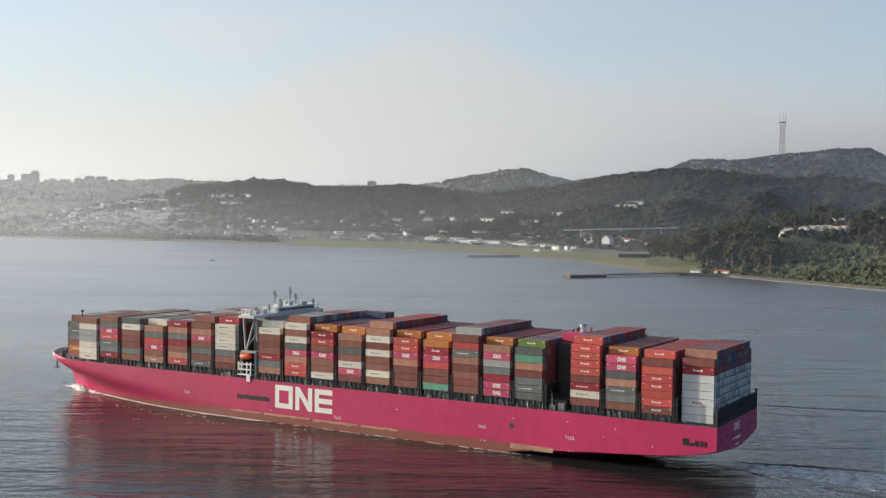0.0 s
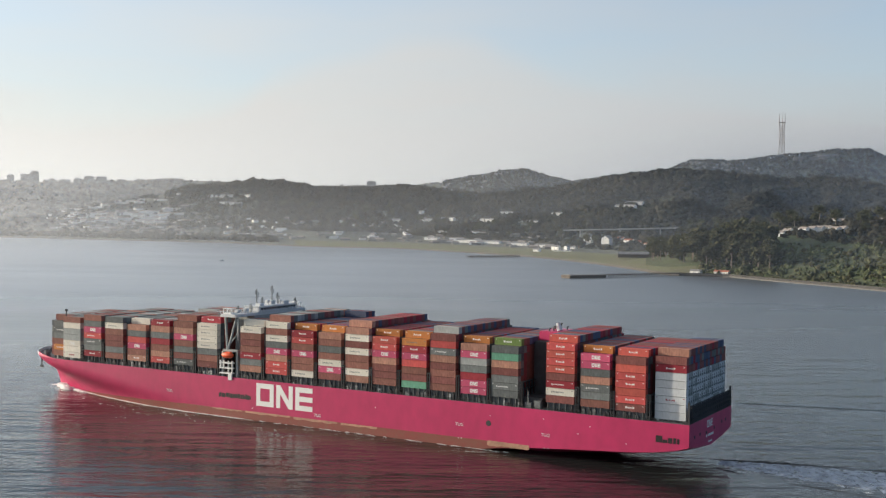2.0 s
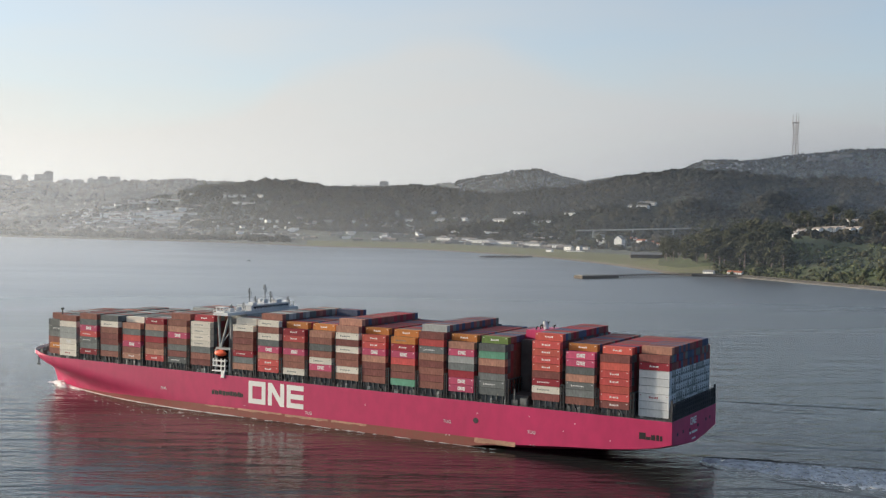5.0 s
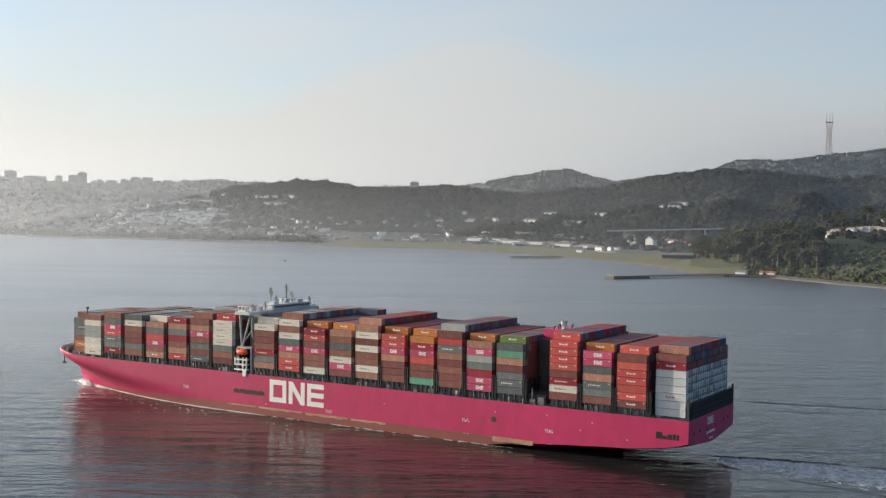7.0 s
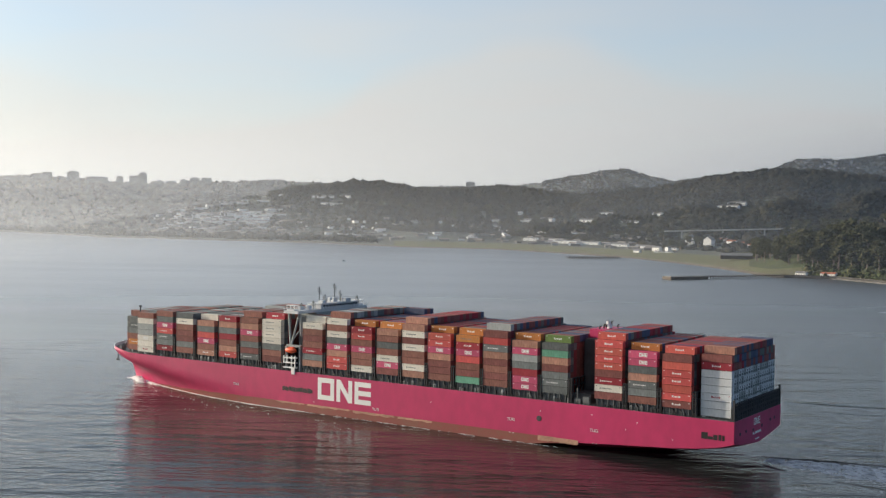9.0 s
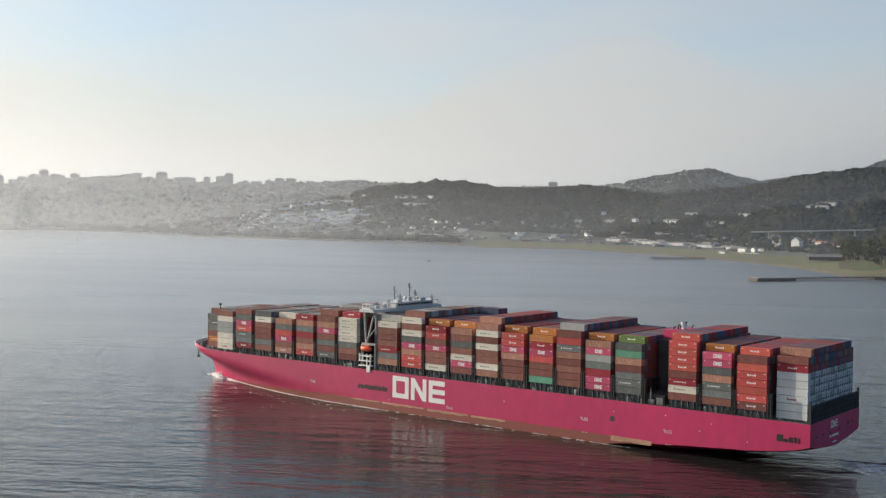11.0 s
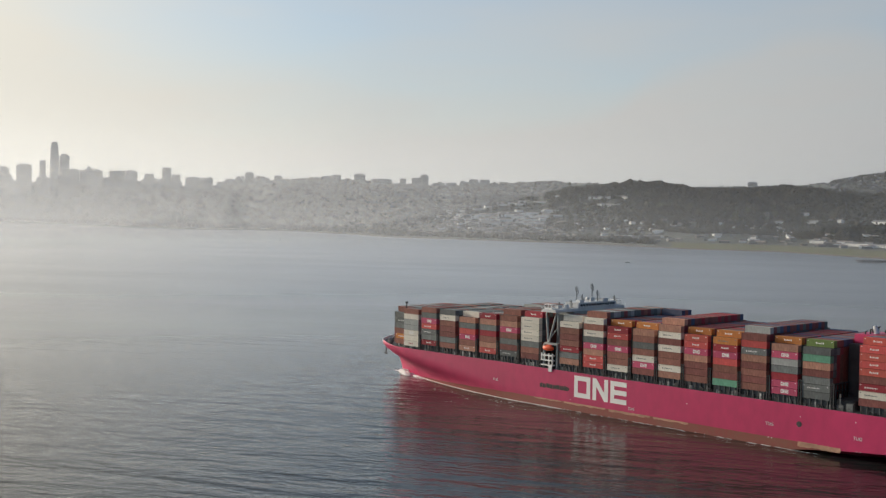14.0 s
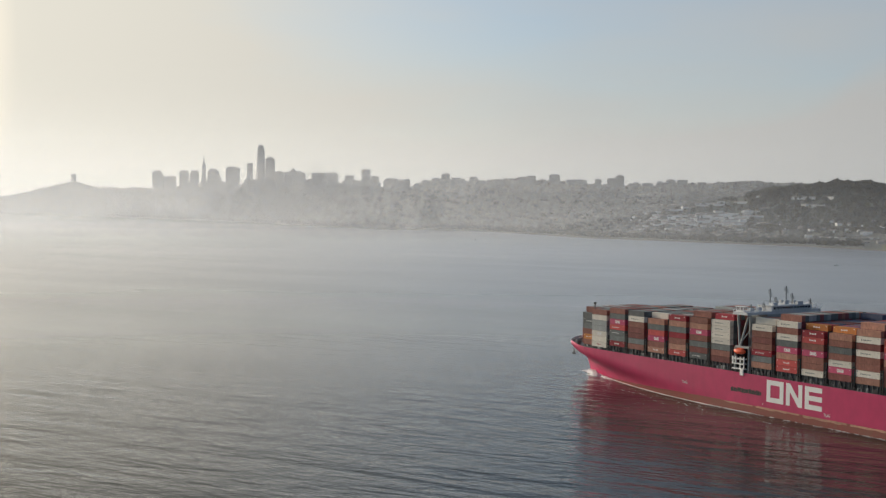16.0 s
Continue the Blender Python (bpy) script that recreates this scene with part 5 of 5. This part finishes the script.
for i in range(46):
    az = random.uniform(16, 42)
    d = max(7600.0, shore(az) + 1300) - random.uniform(0, 500)
    z0 = ground(az, d)
    w = random.uniform(25, 70)
    stand(tower_block(w, w * 0.8, random.uniform(14, 38) * (1.5 if az > 30 else 1), 0), az, d, random.uniform(-8, 8), z0)
for i in range(70):
    az = random.uniform(27, 41.5)
    d = max(7600.0, shore(az) + 1300) - random.uniform(100, 700)
    z0 = ground(az, d)
    w = random.uniform(28, 60)
    stand(tower_block(w, w * 0.8, random.uniform(25, 75), random.choice((0, 0.1))), az, d, random.uniform(-8, 8), z0)
# the tapered pyramid and the rounded tallest tower
d = 8100.0
z0 = ground(39.38, d)
pyramid = empty("pyramid_tower", "slender pointed pyramid tower on the skyline", "tower")
bm = bmesh.new()
h = EYE + d * math.tan(radians(2.38)) - z0
bmesh.ops.create_cone(bm, cap_ends=True, segments=4, radius1=30, radius2=0.8, depth=h, matrix=pose(0, 0, h / 2, 0, 0, 45))
part("body", bm, TOWER_WALL, pyramid)
for sgn in (-1, 1):
    part("fin", block(bmesh.new(), sgn * 9 - 4, sgn * 9 + 4, -6, 6, h * 0.3, h * 0.72), TOWER_WALL, pyramid)
stand(pyramid, 39.38, d, 0, z0)
tallest = empty("rounded_tower", "tallest skyline tower with a tapering rounded top", "tower")
z0 = ground(36.68, d)
h = EYE + d * math.tan(radians(2.87)) - z0
bm = bmesh.new()
prev = None
for k in (0, 0.3, 0.6, 0.75, 0.86, 0.93, 0.98, 1.0):
    w = 31 * (1 - 0.30 * k ** 3) * (1 if k < 0.97 else 0.8)
    ring = [bm.verts.new((math.copysign(abs(math.cos(a)) ** 0.5, math.cos(a)) * w, math.copysign(abs(math.sin(a)) ** 0.5, math.sin(a)) * w, h * k)) for a in [2 * math.pi * j / 24 for j in range(24)]]
    if prev:
        for j in range(24):
            bm.faces.new((prev[j], prev[(j + 1) % 24], ring[(j + 1) % 24], ring[j]))
    prev = ring
bm.faces.new(prev)
part("body", bm, TOWER_WALL, tallest)
stand(tallest, 36.68, d, 0, z0)
# a fluted tower on the island-like hill
p = empty("hill_tower", "short round tower on a hazy hill", "tower")
bm = bmesh.new()
bar(bm, (0, 0, 0), (0, 0, 62), 22, 12)
part("body", bm, TOWER_WALL, p)
stand(p, 45.35, max(7600.0, shore(45.35) + 1300))


# ---- small houses of the town: far too many to count ----
def town(name, lots, label, walls=None):
    verts, faces, mats = [], [], []
    for az, d, w, dp, h, rise, turn in lots:
        p, s = spot(az, d, ground(az, d) - 1)
        a = radians(az + turn)
        ca, sa = math.cos(a) * s, math.sin(a) * s
        b = len(verts)
        for x, y, z in ((-w, -dp, 0), (w, -dp, 0), (w, dp, 0), (-w, dp, 0), (-w, -dp, h), (w, -dp, h), (w, dp, h), (-w, dp, h), (-w, 0, h + rise), (w, 0, h + rise)):
            verts.append((p.x + x * ca - y * sa, p.y + x * sa + y * ca, p.z + z * s))
        for f, k in (((0, 1, 5, 4), 0), ((2, 3, 7, 6), 0), ((1, 2, 6, 9, 5), 0), ((3, 0, 4, 8, 7), 0), ((4, 5, 9, 8), 1), ((6, 7, 8, 9), 1)):
            faces.append([b + q for q in f])
            mats.append(k if rise > 1 else 0)
    ob = raw(name, verts, faces, [walls or STUCCO, PALE_ROOF])
    ob.data.polygons.foreach_set("material_index", mats)
    return tagged(ob, label, "houses", kind="stuff")


random.seed(61)
lots = []
for i in range(5200):
    az = random.uniform(12.5, 44)
    lo = shore(az) + 500
    d = lo + (max(7700, shore(az) + 1300) - lo) * random.random() ** 0.8
    if az < 15 and d < 5600:
        continue
    lots.append((az, d, random.uniform(6, 16), random.uniform(5, 9), random.uniform(7, 16), random.choice((0.3, 0.3, 3)), random.choice((0, 90)) + random.uniform(-12, 12)))
town("hillside_town", lots, "dense pale houses stepping up the hazy hills")
lots = []
for i in range(260):
    az = random.uniform(12.2, 20)
    lots.append((az, shore(az) + random.uniform(330, 900), random.uniform(8, 24), random.uniform(5, 8), random.uniform(5, 9), random.choice((0.3, 3, 4)), random.uniform(-30, 30)))
for i in range(120):
    az = random.uniform(-6, 12)
    lots.append((az, shore(az) + random.uniform(430, 760), random.uniform(6, 16), random.uniform(5, 8), random.uniform(5, 8), random.choice((0.3, 3)), random.uniform(-30, 30)))
town("waterfront_town", lots, "low white and tan houses behind the waterfront")
lots = []
for i in range(150):
    az = random.uniform(12.6, 18.5) if i < 95 else random.uniform(-2, 12)
    s = random.choice((420, 520, 640, 760, 900, 1040) if i < 95 else (520, 610, 700)) + random.uniform(-30, 30)
    lots.append((az, shore(az) + s, random.uniform(12, 34) if i < 95 else random.uniform(6, 14), random.uniform(6, 10), random.uniform(5, 8), random.choice((0.3, 3, 4)), random.uniform(-25, 25)))
for i in range(60):
    az = random.uniform(12.7, 17.6)
    rise_to = random.choice((-0.74, -0.60, -0.50, -0.40)) + random.uniform(-0.03, 0.03)
    lots.append((az, seat(az, rise_to, 300), random.uniform(10, 30), random.uniform(6, 10), random.uniform(8, 12), random.choice((0.3, 3, 4)), random.uniform(-30, 15)))
town("white_town", lots, "long white buildings and houses behind the shore", WHITE)
lots = []
for i in range(230):
    az = random.choice((random.uniform(-14.8, -11.6), random.uniform(-3, 6), random.uniform(-3, 6)))
    lots.append((az, random.uniform(6500, 7400), random.uniform(5, 13), random.uniform(5, 8), random.uniform(6, 10), 0.3, random.uniform(-20, 20)))
for i in range(16):
    az = random.uniform(-18.6, -16.8)
    lots.append((az, 6900 + random.uniform(-40, 40), random.uniform(16, 30), 10, random.uniform(16, 24), 0.3, random.uniform(-8, 8)))
town("hilltop_town", lots, "pale houses scattered on the far hills")


# ---- trees ----
ICO = [Vector(v).normalized() for v in ((0, 0, -1), (0.72, -0.53, -0.45), (-0.28, -0.85, -0.45), (-0.89, 0, -0.45), (-0.28, 0.85, -0.45), (0.72, 0.53, -0.45), (0.28, -0.85, 0.45), (-0.72, -0.53, 0.45), (-0.72, 0.53, 0.45), (0.28, 0.85, 0.45), (0.89, 0, 0.45), (0, 0, 1))]
ICO_F = [(0, 1, 2), (1, 0, 5), (0, 2, 3), (0, 3, 4), (0, 4, 5), (1, 5, 10), (2, 1, 6), (3, 2, 7), (4, 3, 8), (5, 4, 9), (1, 10, 6), (2, 6, 7), (3, 7, 8), (4, 8, 9), (5, 9, 10), (6, 10, 11), (7, 6, 11), (8, 7, 11), (9, 8, 11), (10, 9, 11)]


def clump(verts, faces, c, rx, rz, rough=0.35):
    b = len(verts)
    for v in ICO:
        k = 1 + random.uniform(-rough, rough)
        verts.append((c[0] + v.x * rx * k, c[1] + v.y * rx * k, c[2] + v.z * rz * k))
    faces.extend([tuple(b + i for i in f) for f in ICO_F])


def tree(height, spread, bare, seed):
    """A tapered trunk that forks into limbs, and a ragged crown of small leaf clumps round the limb ends."""
    random.seed(seed)
    root = empty("tree", "dark evergreen tree on the bluff above the water", "tree", "trees on the bluff")
    bm = bmesh.new()
    tips = []
    m = Matrix.Translation((0, 0, height * 0.3))
    bmesh.ops.create_cone(bm, cap_ends=True, segments=7, radius1=height * 0.028, radius2=height * 0.014, depth=height * 0.62, matrix=m)
    for i in range(11):
        a = random.uniform(0, 6.28)
        z0 = height * random.uniform(bare, 0.58)
        z1 = min(height * 0.96, z0 + height * random.uniform(0.12, 0.42))
        r = spread * random.uniform(0.35, 0.95) * (1.15 - z1 / height * 0.75)
        tip = Vector((math.cos(a) * r, math.sin(a) * r, z1))
        bar(bm, (0, 0, z0), tip, height * 0.007, 5)
        tips.append(tip)
    tips.append(Vector((0, 0, height * 0.93)))
    part("trunk", bm, BARK, root)
    verts, faces = [], []
    for tip in tips:
        for k in range(14):
            off = Vector((random.gauss(0, 1), random.gauss(0, 1), random.gauss(0, 0.6))) * spread * 0.21
            clump(verts, faces, tip + off, spread * random.uniform(0.09, 0.21), spread * random.uniform(0.07, 0.16), 0.45)
    ob = raw("crown", verts, faces, CROWN, root)
    tagged(ob, kind="stuff")
    return root


KINDS = [tree(23, 10, 0.22, 1), tree(28, 12, 0.32, 2), tree(19, 11, 0.18, 3), tree(25, 9, 0.28, 4), tree(16, 9, 0.12, 5), tree(31, 13, 0.38, 6)]
random.seed(71)
places = []
while len(places) < 290:
    az = random.uniform(-30, -11.2) if len(places) > 130 else random.uniform(-16.0, -11.7)
    s = random.uniform(110, 950) if len(places) > 130 else random.uniform(95, 330)
    if az < -15.9 and s < 560:
        if not (az < -20.4 and 250 < s < 440 and random.random() < 0.7) and random.random() > 0.03:
            continue
    if az > -12.6 and s < 140:
        continue
    places.append((az, shore(az) + s))
for k in range(40):
    az = random.uniform(-11.6, -10.1)
    places.append((az, shore(az) + random.uniform(240, 520)))
for k in range(34):
    az = random.uniform(-7.5, 8)
    places.append((az, shore(az) + random.uniform(600, 900)))
for k in range(5):
    places.append((random.uniform(-6.7, -6.1), 2850 + random.uniform(-20, 40)))
for i, (az, d) in enumerate(places):
    t = KINDS[i] if i < len(KINDS) else copy_thing(random.choice(KINDS), Matrix())
    p, s = spot(az, d, ground(az, d) - 0.5)
    k = s * random.uniform(0.75, 1.15) * (1.3 if 6 <= i < 130 else 1.0)
    t.matrix_basis = Matrix.LocRotScale(p, Euler((0, 0, random.uniform(0, 6.28))), (k, k, k * random.uniform(0.9, 1.1)))


def woods(name, count, pick, size, mat, label, category="woods"):
    verts, faces = [], []
    for i in range(count):
        az, d = pick()
        stand_of = 1 + 0.55 * noise.noise(Vector((az * 1.6, d / 160, 4)))
        r = size * stand_of * random.choice((0.5, 0.7, 0.9, 1.1, 1.5)) * random.uniform(0.85, 1.15)
        p, s = spot(az, d, ground(az, d) + r * 0.5)
        clump(verts, faces, p, r * s, r * s * random.uniform(0.75, 1.05), 0.25)
    return tagged(raw(name, verts, faces, mat), label, category, kind="stuff")


def ridge_spot():
    az = random.uniform(-26, 13.2)
    d = random.gauss(3900, 500) if random.random() < 0.8 else random.uniform(shore(az) + 700, 5200)
    if az > 9 and d < shore(az) + 1100:
        d += 900
    return az, max(d, shore(az) + 640)


random.seed(81)
woods("far_woods", 38000, ridge_spot, 6.6, LEAVES, "dark wooded ridge behind the shore")
def bluff_spot():
    az = random.uniform(-32, -11)
    return az, shore(az) + random.uniform(420, 1250)
woods("bluff_undergrowth", 7000, bluff_spot, 4.5, LEAVES, "dark woodland covering the bluff")
def scrub_spot():
    while True:
        az = random.uniform(-32, -12.5)
        d = shore(az) + 22 + 420 * random.random() ** 1.2
        if -19.4 < az < -15.9 and d > shore(az) + 345:
            continue
        if noise.noise(Vector((az * 2.2, d / 45, 0))) > random.uniform(-0.45, 0.25):
            return az, d


woods("bluff_scrub", 5500, scrub_spot, 2.3, SCRUB, "bright green scrub on the slope above the sea wall", "scrub")
woods("bluff_thicket", 1100, scrub_spot, 3.4, CROWN, "taller olive thickets on the slope", "scrub")
def town_spot():
    az = random.uniform(8, 44)
    return az, shore(az) + 150 + 3800 * random.random() ** 1.5
woods("town_trees", 9000, town_spot, 6, LEAVES, "hazy street trees among the houses", "trees")
def front_spot():
    while True:
        az = random.uniform(9, 46)
        if noise.noise(Vector((az * 1.3, 2, 0))) + 0.25 > random.uniform(0.1, 0.5):
            return az, shore(az) + random.uniform(90, 420)
woods("waterfront_trees", 1500, front_spot, 7.5, LEAVES, "dark tree line along the waterfront", "trees")
def far_spot():
    az = random.uniform(-26, 0)
    return az, random.uniform(5300, 7700)
woods("hilltop_woods", 15000, far_spot, 6, LEAVES, "hazy trees on the far hills")

# ---- a channel buoy and a small boat ----
buoy = empty("channel_buoy", "dark channel marker buoy on the bay", "buoy")
bm = bmesh.new()
bar(bm, (0, 0, -0.5), (0, 0, 1.5), 2.0, 14)
for k in range(3):
    a = radians(120 * k)
    bar(bm, (1.5 * math.cos(a), 1.5 * math.sin(a), 1.4), (0.5 * math.cos(a), 0.5 * math.sin(a), 8.0), 0.28)
part("float", bm, DARK, buoy)
part("topmark", block(bmesh.new(), -0.9, 0.9, -0.9, 0.9, 7.6, 9.8, 0.2), DARK, buoy)
stand(buoy, 26.22, 3378, 0, 0.0)
motorboat = empty("motorboat", "small dark motorboat crossing the bay", "boat")
bm = bmesh.new()
prev = None
for x, w in ((-4.5, 1.5), (-2, 1.7), (1, 1.6), (3.2, 1.0), (4.8, 0.05)):
    row = [bm.verts.new(v) for v in ((x, -w, 1.1), (x, -w * 0.7, -0.3), (x, w * 0.7, -0.3), (x, w, 1.1))]
    if prev:
        for j in range(4):
            bm.faces.new((prev[j], prev[(j + 1) % 4], row[(j + 1) % 4], row[j]))
    else:
        bm.faces.new(row)
    prev = row
bmesh.ops.recalc_face_normals(bm, faces=bm.faces)
part("hull", bm, BOX["lgr"], motorboat)
part("cabin", block(bmesh.new(), -1.8, 1.4, -1.1, 1.1, 1.1, 2.7, 0.2), WHITE, motorboat)


# ---- what moves ----
def motions():
    track = [  # seconds, x, y, heading of the ship
        (0.0, 101.99, 428.18, 149.752), (1.0, 97.24, 430.90, 149.816), (2.0, 93.01, 433.35, 149.880), (3.0, 89.23, 435.56, 149.944), (4.2, 85.22, 437.95, 150.021),
        (5.5, 81.43, 440.28, 150.104), (6.5, 78.84, 441.93, 150.168), (7.5, 76.48, 443.49, 150.232), (8.5, 74.29, 445.01, 150.296), (9.6, 72.02, 446.67, 150.366), (10.8, 69.64, 448.52, 150.443),
        (12.0, 67.27, 450.46, 150.520), (13.0, 65.23, 452.20, 150.584), (14.0, 63.09, 454.07, 150.648), (15.0, 60.79, 456.13, 150.712), (16.0, 58.29, 458.40, 150.776)]
    track = [(t, x - 0.33 + 0.08 * t, y - 1.03 + 0.231 * t, a - 0.13 + 0.032 * t) for t, x, y, a in track]
    for thing in (ship, wake):
        walk(thing, [(t, pose(x, y, 0, 0, 0, a)) for t, x, y, a in track])
    if motorboat:
        walk(motorboat, [(t, pose(*spot(a, 2205, 0)[0], 0, 0, a + 180)) for t, a in ((0, 11.14), (1.5, 10.78), (5.5, 9.93), (9, 9.66), (12.5, 9.40), (16, 9.17))])


motions()
